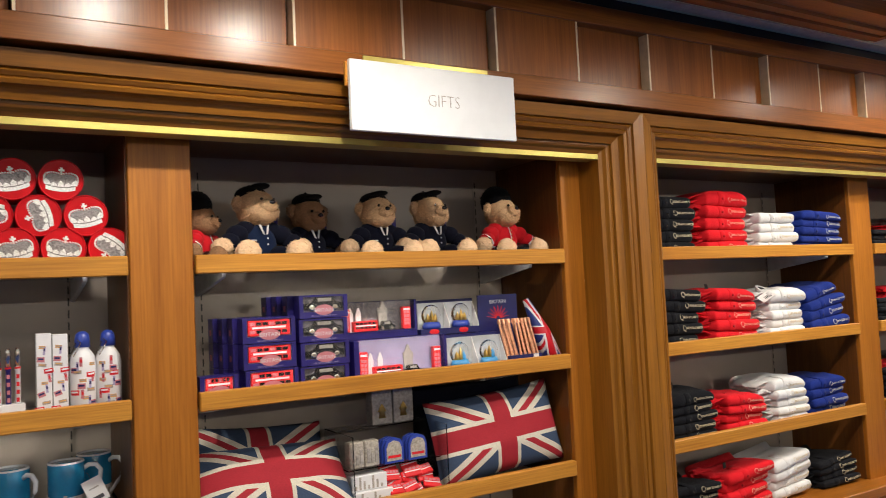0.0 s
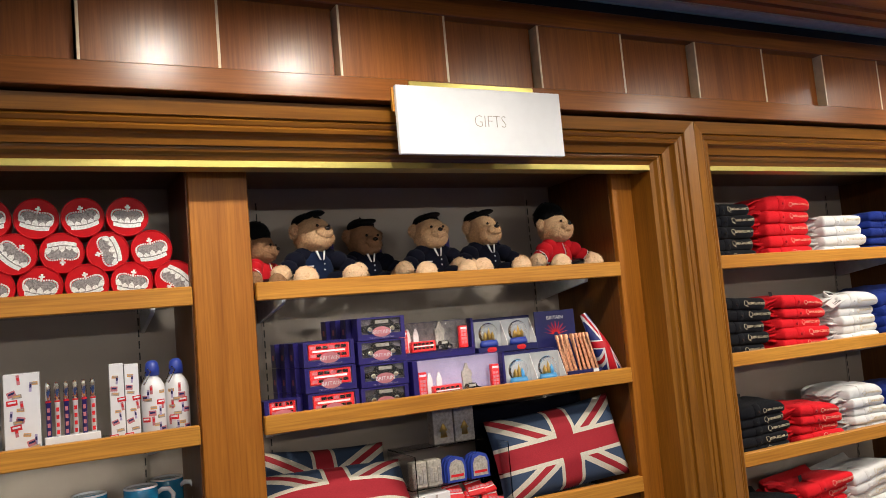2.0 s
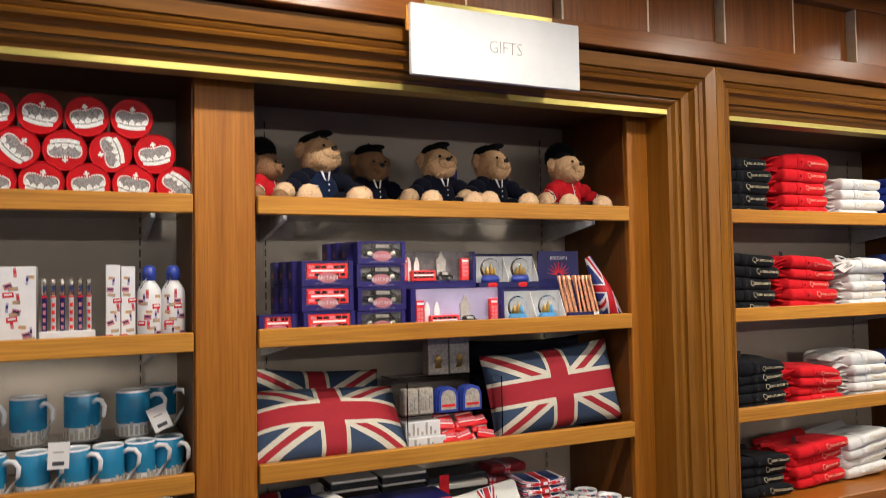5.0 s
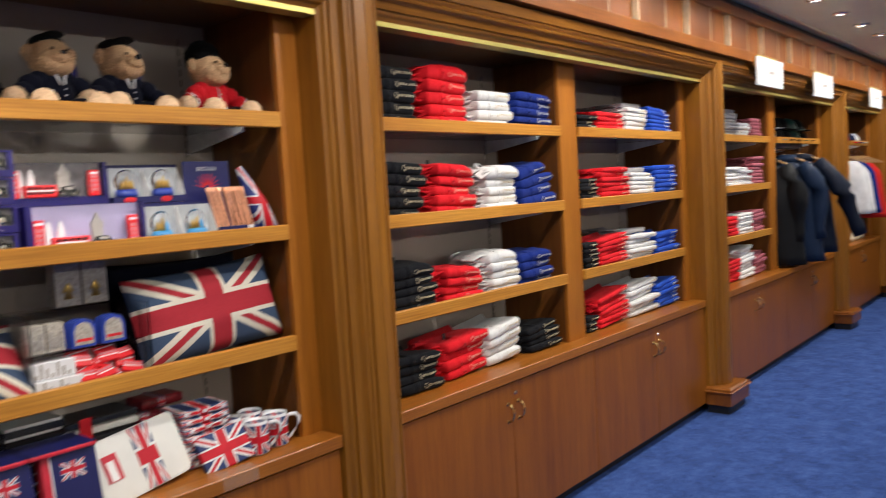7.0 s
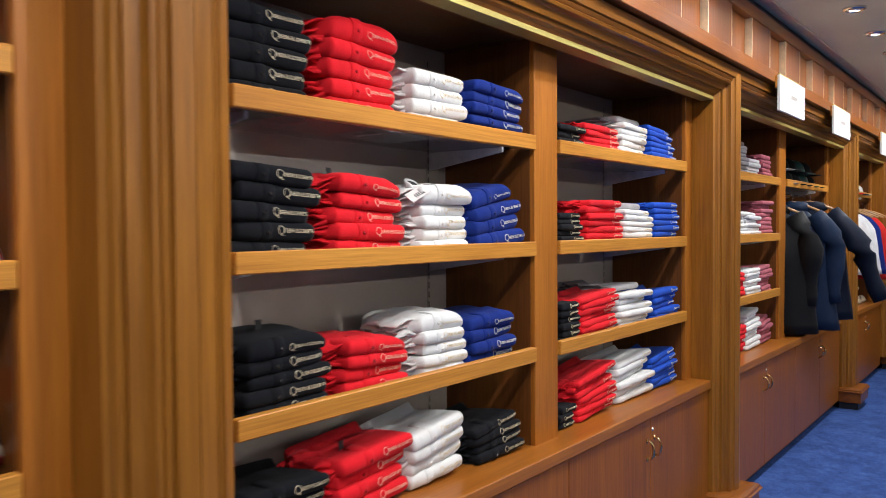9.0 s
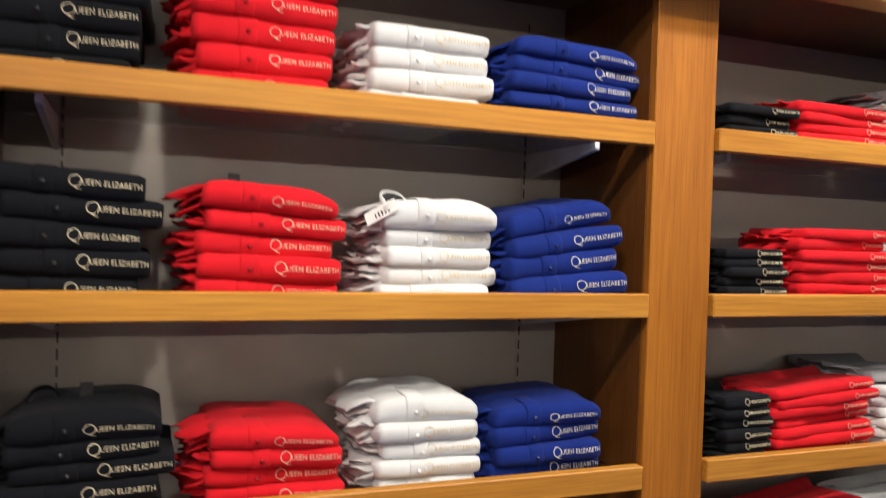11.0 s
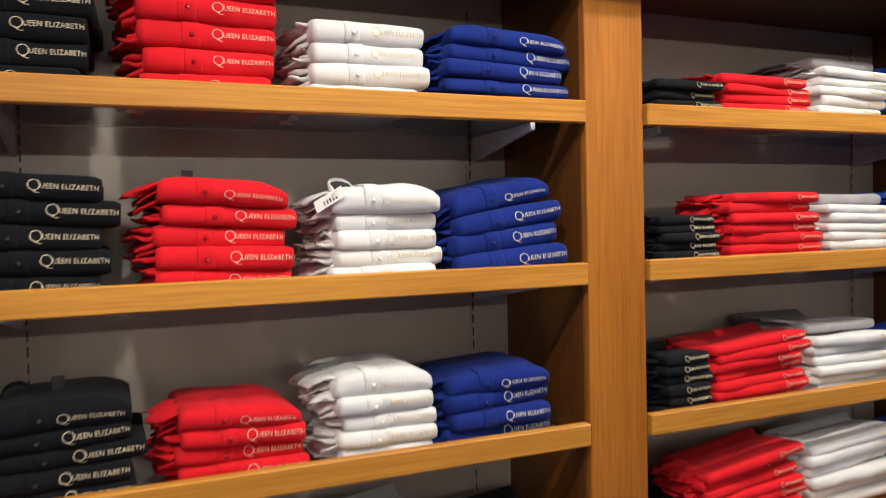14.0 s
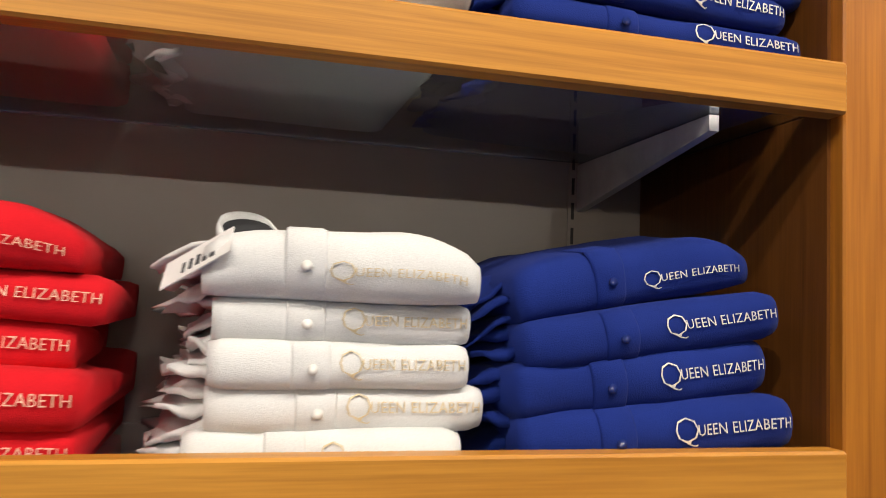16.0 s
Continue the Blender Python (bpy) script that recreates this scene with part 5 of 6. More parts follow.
def globe_box(x0, x1, y, z, h, base, label):
    """An open card box with two small snow globes."""
    t = thing("snow_globe_box", label, "snow globe box", group="snow globes")
    part("carton", box((x0, y + 0.034, z), (x1, y + 0.07, z + h), 0.001), C_NAVY, t)
    part("backing", box((x0 + 0.006, y + 0.030, z + 0.018), (x1 - 0.004, y + 0.0338, z + h - 0.008)), C_SHADED_LINING, t, "pale card lining, greyed for the shade inside")
    part("front_edge", box((x0, y, z), (x1, y + 0.0338, z + 0.018), 0.0008), C_NAVY, t, "navy printed front edge")
    w = (x1 - x0) / 2
    for k in range(2):
        xc = x0 + w * (k + 0.5) - 0.006
        part("divider", loft([[(x0 + w * (k + 1) - 0.006, y + 0.030, z + 0.018), (x0 + w * (k + 1) - 0.004, y + 0.030, z + 0.018), (x0 + w * (k + 1) - 0.004, y + 0.030, z + h - 0.01), (x0 + w * (k + 1) - 0.006, y + 0.030, z + h - 0.01)],
                              [(x0 + w * (k + 1) - 0.003, y + 0.002, z + 0.018), (x0 + w * (k + 1) - 0.001, y + 0.002, z + 0.018), (x0 + w * (k + 1) - 0.001, y + 0.002, z + 0.03), (x0 + w * (k + 1) - 0.003, y + 0.002, z + 0.03)]]), CARD, t, "white card divider")
        g = part("globe_base", lathe([(0.0, 0.0), (0.030, 0.0), (0.031, 0.008), (0.026, 0.020), (0.0, 0.021)], 18, m=Matrix.Translation((xc, y + 0.015, z + 0.0185)) @ Matrix.Diagonal((1, 0.55, 1, 1))), base, t, "blue globe base", True)
        for q in (-0.010, 0.0, 0.009):
            part("figure", lathe([(0.0, 0.0), (0.009, 0.0), (0.006, 0.010), (0.007, 0.014), (0.003, 0.022 + 0.008 * (q == 0)), (0.0, 0.028 + 0.010 * (q == 0))], 8, m=Matrix.Translation((xc + q * 1.2, y + 0.015, z + 0.037))), C_GOLD if q <= 0 or base is C_BLUECAP else C_AQUA, g, "gilt landmark figure", True)
        gl = part("glass_ball", ball((xc, y + 0.016, z + 0.058), 0.033, None, 3, (1, 0.48, 1)), FILM, g, "clear globe", True)
        gl.visible_shadow = False
        part("badge", lathe([(0.0, 0.0), (0.017, 0.0), (0.0, 0.0008)], 16, m=Matrix.Translation((xc, y - 0.0002, z + 0.010)) @ pose(0, 0, 0, 90) @ Matrix.Diagonal((1, 0.5, 1, 1))), C_RED, t, "oval red badge")


globe_box(1.405, 1.612, 2.372, Z2, 0.112, C_AQUA, "navy card box with two blue snow globes")
globe_box(1.352, 1.560, 2.44, Z2 + 0.114, 0.104, C_BLUECAP, "navy card box with two gilt snow globes")
t = thing("display_riser", "navy card riser under the upper snow globes", "riser")
part("carton", box((1.352, 2.447, Z2), (1.556, 2.52, Z2 + 0.113)), C_NAVY, t)

# copper pencils in a counter display
t = thing("pencil_display", "navy counter display filled with copper-coloured pencils", "pencil display")
part("tray", box((1.618, 2.370, Z2), (1.745, 2.44, Z2 + 0.036), 0.001), C_NAVY, t)
bc = part("back_card", box((1.565, 2.452, Z2), (1.715, 2.456, Z2 + 0.225)), C_NAVY, t, "navy back card with red rays")
o = part("lettering", text_mesh("word", "BRITAIN", 0.017, C_WHITE, 0.0003, align="CENTER"), None, bc)
o.matrix_basis = Matrix.Translation((1.640, 2.4512, Z2 + 0.197)) @ FRONT
for k in range(9):
    a = radians(12 + 156 * k / 8)
    c, s = math.cos(a), math.sin(a)
    part("ray", loft([[(1.640 + 0.008 * c - 0.002 * s, 2.4505, Z2 + 0.150 + 0.008 * s + 0.002 * c), (1.640 + 0.008 * c + 0.002 * s, 2.4505, Z2 + 0.150 + 0.008 * s - 0.002 * c), (1.640 + 0.008 * c + 0.002 * s, 2.4518, Z2 + 0.150 + 0.008 * s - 0.002 * c), (1.640 + 0.008 * c - 0.002 * s, 2.4518, Z2 + 0.150 + 0.008 * s + 0.002 * c)],
                      [(1.640 + 0.045 * c - 0.0008 * s, 2.4505, Z2 + 0.150 + 0.040 * s), (1.640 + 0.045 * c + 0.0008 * s, 2.4505, Z2 + 0.150 + 0.040 * s), (1.640 + 0.045 * c + 0.0008 * s, 2.4518, Z2 + 0.150 + 0.040 * s), (1.640 + 0.045 * c - 0.0008 * s, 2.4518, Z2 + 0.150 + 0.040 * s)]]), C_RED, bc)
rr = random.Random(8)
for k in range(15):
    x = 1.623 + 0.0083 * k
    dx = -0.013 + rr.uniform(-0.006, 0.006)
    pn = part("pencil", tube([(x, 2.378 + 0.008 * (k % 2), Z2 + 0.012), (x + dx, 2.40 + 0.008 * (k % 2), Z2 + 0.135)], 0.0040, 6), C_COPPER, t, "copper pencil")
    part("crown", tube([(x + dx, 2.40 + 0.008 * (k % 2), Z2 + 0.135), (x + dx - 0.001, 2.402 + 0.008 * (k % 2), Z2 + 0.148)], [0.0062, 0.0045], 7), C_COPPER, pn)
part("price_card", box((1.710, 2.3685, Z2 + 0.020), (1.730, 2.3695, Z2 + 0.036)), CARD, t, "white price card")
# rolled flag leaning on the side
ob = solo("rolled_flag", tube([(1.795, 2.39, Z2 + 0.012), (1.775, 2.41, Z2 + 0.10), (1.742, 2.44, Z2 + 0.205)], [0.036, 0.028, 0.010], 14), flag_mat("silk_flag", 2.3, axes="zx", rough=0.45, blue=(0.03, 0.045, 0.22), red=(0.55, 0.012, 0.025), white=(0.72, 0.72, 0.76), relief=60),
          "rolled printed flag leaning against the shelf side", "flag", True)


# ---- cushions and small gifts ----
def cushion(x0, x1, y, z, h, depth, lean, roll, mat, label):
    w = x1 - x0
    N, M = 30, 20
    front, back = [], []
    for i in range(N + 1):
        u = i / N * 2 - 1
        fr_, bk = [], []
        for j in range(M + 1):
            v = j / M * 2 - 1
            puff = max(0.0, (1 - abs(u) ** 2.6)) ** 0.55 * max(0.0, (1 - abs(v) ** 2.6)) ** 0.55
            px = u * w / 2 * (1 - 0.025 * (1 - v * v))
            pz = v * h / 2 * (1 - 0.07 * (1 - u * u))
            nn = 0.008 * noise.noise((u * 2.5, v * 2.5, x0 * 9))
            fr_.append((px, -depth / 2 * puff + nn * puff, pz))
            bk.append((px, depth / 2 * puff + nn * puff, pz))
        front.append(fr_)
        back.append(bk)
    rings = [f + b[::-1][1:-1] for f, b in zip(front, back)]
    bm = loft(rings)
    bmesh.ops.remove_doubles(bm, verts=bm.verts, dist=0.0004)
    ob = solo("cushion", bm, mat, label, "cushion", True, "flag cushions")
    ob.matrix_basis = Matrix.Translation(((x0 + x1) / 2, y, z + h / 2)) @ pose(0, 0, 0, lean, roll, 0)
    return ob


cushion(0.668, 1.098, 2.440, Z3 - 0.026, 0.238, 0.12, -44, 2, FLAG_CUSHION, "woven flag cushion in navy red and cream")
cushion(1.362, 1.822, 2.425, Z3 + 0.010, 0.256, 0.11, -14, -4, FLAG_CUSHION, "woven flag cushion in navy red and cream")
cushion(0.690, 1.085, 2.575, Z3 - 0.012, 0.245, 0.09, -22, 4, FLAG_CUSHION, "woven flag cushion standing behind another")
cushion(1.372, 1.800, 2.56, Z3, 0.285, 0.09, -10, 0, C_BLUEFELT, "plain dark navy cushion standing behind another")

t = thing("acrylic_stand", "stepped clear acrylic stand for fridge magnets", "display stand")
for zz, y0, y1 in ((Z3 + 0.100, 2.40, 2.47), (Z3 + 0.196, 2.48, 2.56)):
    part("step", box((1.085, y0, zz - 0.004), (1.375, y1, zz), 0.0008), CLEAR, t)
part("leg", box((1.082, 2.36, Z3), (1.085, 2.56, Z3 + 0.196)), CLEAR, t)
part("leg", box((1.375, 2.36, Z3), (1.378, 2.56, Z3 + 0.196)), CLEAR, t)
for k in range(2):
    t = thing("magnet_pack", "grey stone-effect magnets standing on acrylic", "magnet")
    part("block", box((1.093 + 0.046 * k, 2.405, Z3 + 0.1005), (1.136 + 0.046 * k, 2.44, Z3 + 0.172), 0.003), C_STONE, t)
    for dx, hh in ((-0.012, 0.040), (0.0, 0.026), (0.012, 0.040)):
        part("tower_relief", box((1.1145 + 0.046 * k + dx - 0.005, 2.4025, Z3 + 0.112), (1.1145 + 0.046 * k + dx + 0.005, 2.4052, Z3 + 0.112 + hh), 0.001), C_GREY, t)
    t = thing("magnet_pack", "rounded blue souvenir magnets in a row", "magnet")
    for j in range(3):
        prof = [(-0.030, 0.0), (0.030, 0.0), (0.030, 0.045), (0.022, 0.064), (0.0, 0.072), (-0.022, 0.064), (-0.030, 0.045)]
        part("plate", loft([[(1.228 + 0.076 * k - 0.004 * j + p, 2.405 + 0.012 * j + e, Z3 + 0.1005 + q) for p, q in prof] for e in (0.0, 0.008)]), C_BLUECAP, t)
    part("print", loft([[(1.228 + 0.076 * k + p * 0.78, 2.4035 + e, Z3 + 0.107 + q * 0.78) for p, q in prof] for e in (0.0, 0.0014)]), C_STONE, t, "printed landmark")
    part("print_band", box((1.208 + 0.076 * k, 2.4028, Z3 + 0.115), (1.248 + 0.076 * k, 2.4036, Z3 + 0.122)), C_RED, t)
    t = thing("gift_card", "pale boxed souvenir with a gilt figure", "boxed souvenir")
    part("carton", box((1.205 + 0.070 * k, 2.49, Z3 + 0.1965), (1.270 + 0.070 * k, 2.53, Z3 + 0.305), 0.001), C_GREY, t)
    part("figure", lathe([(0.0, 0), (0.012, 0), (0.008, 0.016), (0.014, 0.02), (0.006, 0.034), (0.0, 0.042)], 8, m=Matrix.Translation((1.237 + 0.070 * k, 2.4895, Z3 + 0.215)) @ Matrix.Diagonal((1, 0.2, 1, 1))), C_GOLD, t, "gilt print", True)
    t = thing("magnet_pack", "white boxed skyline magnets stacked on the shelf", "magnet")
    part("block", box((1.090, 2.372 - 0.012 * k + 0.02, Z3 + 0.042 * (1 - k)), (1.196 + 0.012 * k, 2.44, Z3 + 0.042 * (1 - k) + 0.0415), 0.002), C_WHITE, t)
    for j in range(7):
        hh = 0.010 + 0.012 * ((j * 5) % 3)
        part("spire", box((1.098 + 0.013 * j, 2.391 - 0.012 * k, Z3 + 0.042 * (1 - k) + 0.004), (1.104 + 0.013 * j, 2.3925 - 0.012 * k, Z3 + 0.042 * (1 - k) + 0.004 + hh)), C_GREY, t)
rr = random.Random(5)
for k in range(14):
    t = thing("bus_magnet", "red double-decker bus magnet in a pile", "magnet", Matrix.Translation((1.225 + 0.052 * (k % 3) + rr.uniform(-0.01, 0.01), 2.385 + 0.02 * (k // 6), Z3 + 0.010 + 0.022 * (k // 3) * 0.8)) @ pose(0, 0, 0, -35 + rr.uniform(-15, 10), rr.uniform(-20, 20), rr.uniform(-15, 15)), "bus magnets")
    part("body", box((-0.026, -0.004, -0.010), (0.026, 0.004, 0.022), 0.002), C_RED, t)
    part("stripe", box((-0.024, -0.0048, 0.004), (0.024, -0.0036, 0.007)), C_WHITE, t)
    for j in range(4):
        part("window", box((-0.022 + 0.012 * j, -0.0048, 0.010), (-0.013 + 0.012 * j, -0.0036, 0.017)), C_PINK, t)

# ---- the ledge under the souvenirs ----
TEA = [cloth("tea_blue", (0.02, 0.03, 0.15)), cloth("tea_white", (0.75, 0.74, 0.72)), cloth("tea_red", (0.58, 0.015, 0.03))]
zt_ = LEDGE + 0.001
for k in range(6):
    h = 0.031 if k < 5 else 0.047
    t = thing("tea_towel", "folded blue towel with red and white stripes", "towel", Matrix.Translation((0.690 + rr.uniform(-0.008, 0.006), 2.288 + rr.uniform(0, 0.006), zt_)) @ pose(0, 0, 0, 0, -2.0 + rr.uniform(-2, 2.5), rr.uniform(-6, 6)), "folded towels")
    x = 0.0
    cuts = [(0.022, 0), (0.008, 1), (0.048, 2), (0.008, 1), (0.082, 0), (0.036, 1)]
    for w, c in cuts:
        b = fold_body(w + 0.002, 0.20, h, 3 + k, 1.2)
        bmesh.ops.transform(b, matrix=Matrix.Translation((x, 0, 0)), verts=b.verts)
        part("stripe", b, TEA[c], t, "", True)
        x += w
    o = part("lettering", text_mesh("word", ("O", "CO", "C", "C", "IO", "CO")[k], 0.021, TEA[1], 0.0012, 1.1, "CENTER"), None, t, "white printed lettering")
    o.matrix_basis = Matrix.Translation((0.054, -0.0012, h * 0.30)) @ FRONT
    zt_ += 0.0305
for k, x in enumerate((0.916, 1.064)):
    t = thing("gift_book", "navy boxed album with red spine and small flag", "gift box", Matrix.Translation((x, 2.298, LEDGE + 0.001)) @ pose(0, 0, 0, -9, 0, 0), "flag albums")
    part("cover", box((0.022, 0.0, 0.0), (0.128, 0.035, 0.168), 0.002), C_NAVY, t)
    part("spine", box((0.0, 0.001, 0.0), (0.0195, 0.034, 0.167), 0.002), plain("crimson_cloth", (0.55, 0.02, 0.04), 0.5) if k == 0 else bpy.data.materials["crimson_cloth"], t, "crimson spine")
    part("white_line", box((0.0195, -0.0008, 0.0), (0.0225, 0.03, 0.167)), C_WHITE, t)
    part("flag_badge", box((0.042, -0.0012, 0.105), (0.098, 0.0, 0.146), 0.0002), FLAG_PRINT, t, "small printed flag")
    t = thing("gift_book", "navy boxed album with crimson edge lying flat", "gift box", group="flag albums")
    part("cover", box((x - 0.03, 2.315, LEDGE + 0.178), (x + 0.125, 2.43, LEDGE + 0.1795)), C_NAVY, t)
    part("spine", box((x - 0.032, 2.312, LEDGE + 0.168), (x + 0.127, 2.43, LEDGE + 0.1778), 0.002), bpy.data.materials["crimson_cloth"], t, "crimson edge")
    t = thing("gift_book", "pile of striped dark albums behind", "gift box", group="flag albums")
    for j in range(9):
        part("cover", box((x - 0.02, 2.46, LEDGE + 0.001 + 0.024 * j), (x + 0.12, 2.58, LEDGE + 0.018 + 0.024 * j)), C_BLACK, t)
        part("page_block", box((x - 0.016, 2.464, LEDGE + 0.0182 + 0.024 * j), (x + 0.116, 2.576, LEDGE + 0.0248 + 0.024 * j)), CARD, t)
# white bag with a flag band
CANVAS = cloth("white_canvas", (0.80, 0.79, 0.74), vary=0.04)
t = thing("shoulder_bag", "white canvas flap bag with a printed flag band", "bag", Matrix.Translation((1.335, 2.335, LEDGE + 0.004)) @ pose(0, 0, 0, -22, -7, 4))
part("body", box((-0.118, 0.0, 0.0), (0.118, 0.05, 0.155), 0.022, 4), CANVAS, t, "", True)
edge = []
for cx, cz, a0 in ((0.100, 0.026, -90), (0.100, 0.156, 0), (-0.100, 0.156, 90), (-0.100, 0.026, 180)):
    r9 = 0.022 if cz < 0.1 else 0.012
    edge += [(cx + math.copysign(0.022 - r9, cx) + r9 * math.cos(radians(a0 + 22.5 * i)), cz + r9 * math.sin(radians(a0 + 22.5 * i))) for i in range(5)]
grow = lambda q: [(x * (1 - q / 0.12), 0.085 + (z - 0.085) * (1 - q / 0.085)) for x, z in edge]
part("flap", loft([[(x, 0.004, z) for x, z in grow(0.0)], [(x, -0.003, z) for x, z in grow(0.0)], [(x, -0.0058, z) for x, z in grow(0.003)]]), CANVAS, t)
part("piping", tube([(x, -0.003, z) for x, z in edge + edge[:1]], 0.0022, 6), CANVAS, t, "white sewn edge", True)
part("flag_band", box((-0.008, -0.0085, 0.004), (0.048, -0.0058, 0.168), 0.0004), FLAG_NARROW, t, "printed flag band")
part("swing_tag", box((-0.098, -0.0088, 0.060), (-0.058, -0.0062, 0.128)), bpy.data.materials["crimson_cloth"], t, "red swing tag")
part("swing_card", box((-0.090, -0.0098, 0.062), (-0.070, -0.0088, 0.112)), CARD, t, "white tag card")
# pouches and purses
WRAP = plain("dark_red_wrap", (0.20, 0.008, 0.014), 0.3, coat=0.2, vary=0.5, scale=60)
for k in range(7):
    t = thing("pouch", "red and white printed pouch in a pile", "pouch", Matrix.Translation((1.535 + rr.uniform(-0.006, 0.006), 2.44, LEDGE + 0.010 + 0.0235 * k)) @ pose(0, 0, 0, 0, 0, rr.uniform(-6, 6)), "flag pouches")
    part("body", box((-0.075, -0.055, -0.010), (0.075, 0.055, 0.012), 0.008, 2), FLAG_PRINT, t, "", True)
    for j in range(5):
        part("spot", box((-0.060 + 0.028 * j, -0.0565, -0.003), (-0.046 + 0.028 * j, -0.054, 0.006), 0.001), C_WHITE if j % 2 == 0 else C_RED, t)
t = thing("purse", "small printed flag purse with a white handle", "purse", Matrix.Translation((1.560, 2.312, LEDGE + 0.002)) @ pose(0, 0, 0, -24, -8, -4))
part("body", box((-0.075, 0.0, 0.0), (0.075, 0.022, 0.105), 0.006, 2), FLAG_PRINT, t, "", True)
part("handle", tube([(-0.028, 0.008, 0.103), (-0.026, 0.006, 0.128), (0.022, 0.006, 0.128), (0.024, 0.008, 0.103)], 0.0028, 6), C_WHITE, t, "white handle", True)
t = thing("placemat_pile", "pile of wrapped black and white placemats", "placemats")
for k in range(9):
    part("mat", box((1.17 + 0.004 * (k % 3), 2.45, LEDGE + 0.001 + 0.022 * k), (1.37 + 0.004 * (k % 2), 2.57, LEDGE + 0.018 + 0.022 * k), 0.003), (C_BLACK, CANVAS)[k % 2], t)
part("band", box((1.215, 2.447, LEDGE), (1.245, 2.450, LEDGE + 0.2)), C_RED, t, "red paper band")
for k, (x, y) in enumerate(((1.665, 2.345), (1.745, 2.36), (1.64, 2.44), (1.72, 2.45))):
    mug(x, y, LEDGE + 0.001, -25, FLAG_PRINT, "white mug printed with a flag", 0.036, 0.095)
for k in range(6):
    t = thing("pouch", "dark red wrapped gift behind the pouches", "pouch", Matrix.Translation((1.45 + 0.03 * (k % 2) + rr.uniform(-0.015, 0.015), 2.55 + 0.02 * (k % 2), LEDGE + 0.016 + 0.031 * k)) @ pose(0, 0, 0, rr.uniform(-4, 4), rr.uniform(-6, 6), rr.uniform(-14, 14)))
    part("body", box((-0.07, -0.04, -0.013), (0.07, 0.04, 0.015), 0.010, 3), WRAP, t, "", True)
    part("paper_band", box((-0.02, -0.042, -0.0145), (0.005, 0.042, 0.0165), 0.003), FLAG_PRINT, t, "printed flag band")
# clear tape over the ledge edge
TAPE = node_mat("clear_tape", 0.25)[0]
TAPE.node_tree.nodes["Principled BSDF"].inputs["Base Color"].default_value = (0.40, 0.34, 0.29, 1)
TAPE.node_tree.nodes["Principled BSDF"].inputs["Alpha"].default_value = 0.16
for x in (1.255, 1.540):
    t = thing("tape_strip", "strip of clear tape stuck over the ledge edge", "tape")
    prof = [(2.296, LEDGE + 0.0008), (2.256, LEDGE + 0.0008), (2.2492, LEDGE - 0.004), (2.2492, LEDGE - 0.036), (2.2484, LEDGE - 0.036), (2.2484, LEDGE - 0.0035), (2.2558, LEDGE + 0.0016), (2.296, LEDGE + 0.0016)]
    part("film", loft([[(x - 0.056, y, z) for y, z in prof], [(x + 0.056, y, z) for y, z in prof]]), TAPE, t).visible_shadow = False

# ---- hanging signs over the units ----
def sign(x0, x1, words, label):
    t = thing("sign_board", label, "sign", group="department signs")
    part("board", box((x0, 2.112, 1.978), (x1, 2.126, 2.154), 0.0012), SIGNW, t)
    part("bracket", box((x0 + 0.045, 2.1262, 2.04), (x1 - 0.075, 2.1342, 2.170), 0.0012), GOLD, t, "brass mounting plate")
    part("hook", box((x0 - 0.006, 2.1262, 2.09), (x0 + 0.02, 2.1342, 2.15)), NOSING, t, "wooden mounting block")
    xc = (x0 + x1) / 2 + 0.018
    if words:
        o = part("lettering", text_mesh("word", words, 0.047, C_GREY, 0.0004, 1.0, "CENTER"), None, t, "thin dark capital lettering")
        o.matrix_basis = Matrix.Translation((xc, 2.1112, 2.052)) @ FRONT @ Matrix.Diagonal((0.84, 1, 1, 1))
    else:
        part("text_bar", box((xc - 0.06, 2.1112, 2.058), (xc + 0.06, 2.1122, 2.078)), C_GREY, t, "small unreadable lettering")


sign(1.007, 1.498, "GIFTS", "white sign board lettered in thin capitals on brass plate")
sign(5.36, 5.86, "", "white sign board over the shirt shelves")
sign(6.62, 7.12, "", "white sign board over the hanging coats")
sign(8.43, 8.93, "", "white sign board over the corner unit")


# ---- ceiling downlights ----
def lamp_glow():
    m, n, l, b = node_mat("lamp_glow", 0.3)
    b.inputs["Emission Color"].default_value = (1.0, 0.90, 0.75, 1)
    b.inputs["Emission Strength"].default_value = 14.0
    return m


GLOW = lamp_glow()
RIM = finish("rim", lathe([(0.030, 0.0), (0.034, -0.010), (0.040, -0.013), (0.050, -0.010), (0.054, 0.0), (0.030, 0.0)], 24), CHROME, True)
EYE_CUP = finish("cup", lathe([(0.030, 0.004), (0.031, -0.014), (0.029, -0.016), (0.027, -0.010), (0.0, -0.009)], 20), CHROME, True)
DISC = finish("bulb", lathe([(0.0, -0.0115), (0.020, -0.0115), (0.024, -0.0105), (0.0, -0.0100)], 18), GLOW)
# every beam gets a fixture, the added and unseen fill lamps too
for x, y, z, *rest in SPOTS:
    d = thing("downlight", "lit chrome ceiling downlight, in a set with added fill lamps", "downlight", Matrix.Translation((x, y + 0.02, z)), "ceiling downlights")
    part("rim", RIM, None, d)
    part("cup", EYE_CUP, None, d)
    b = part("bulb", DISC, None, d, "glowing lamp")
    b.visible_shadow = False

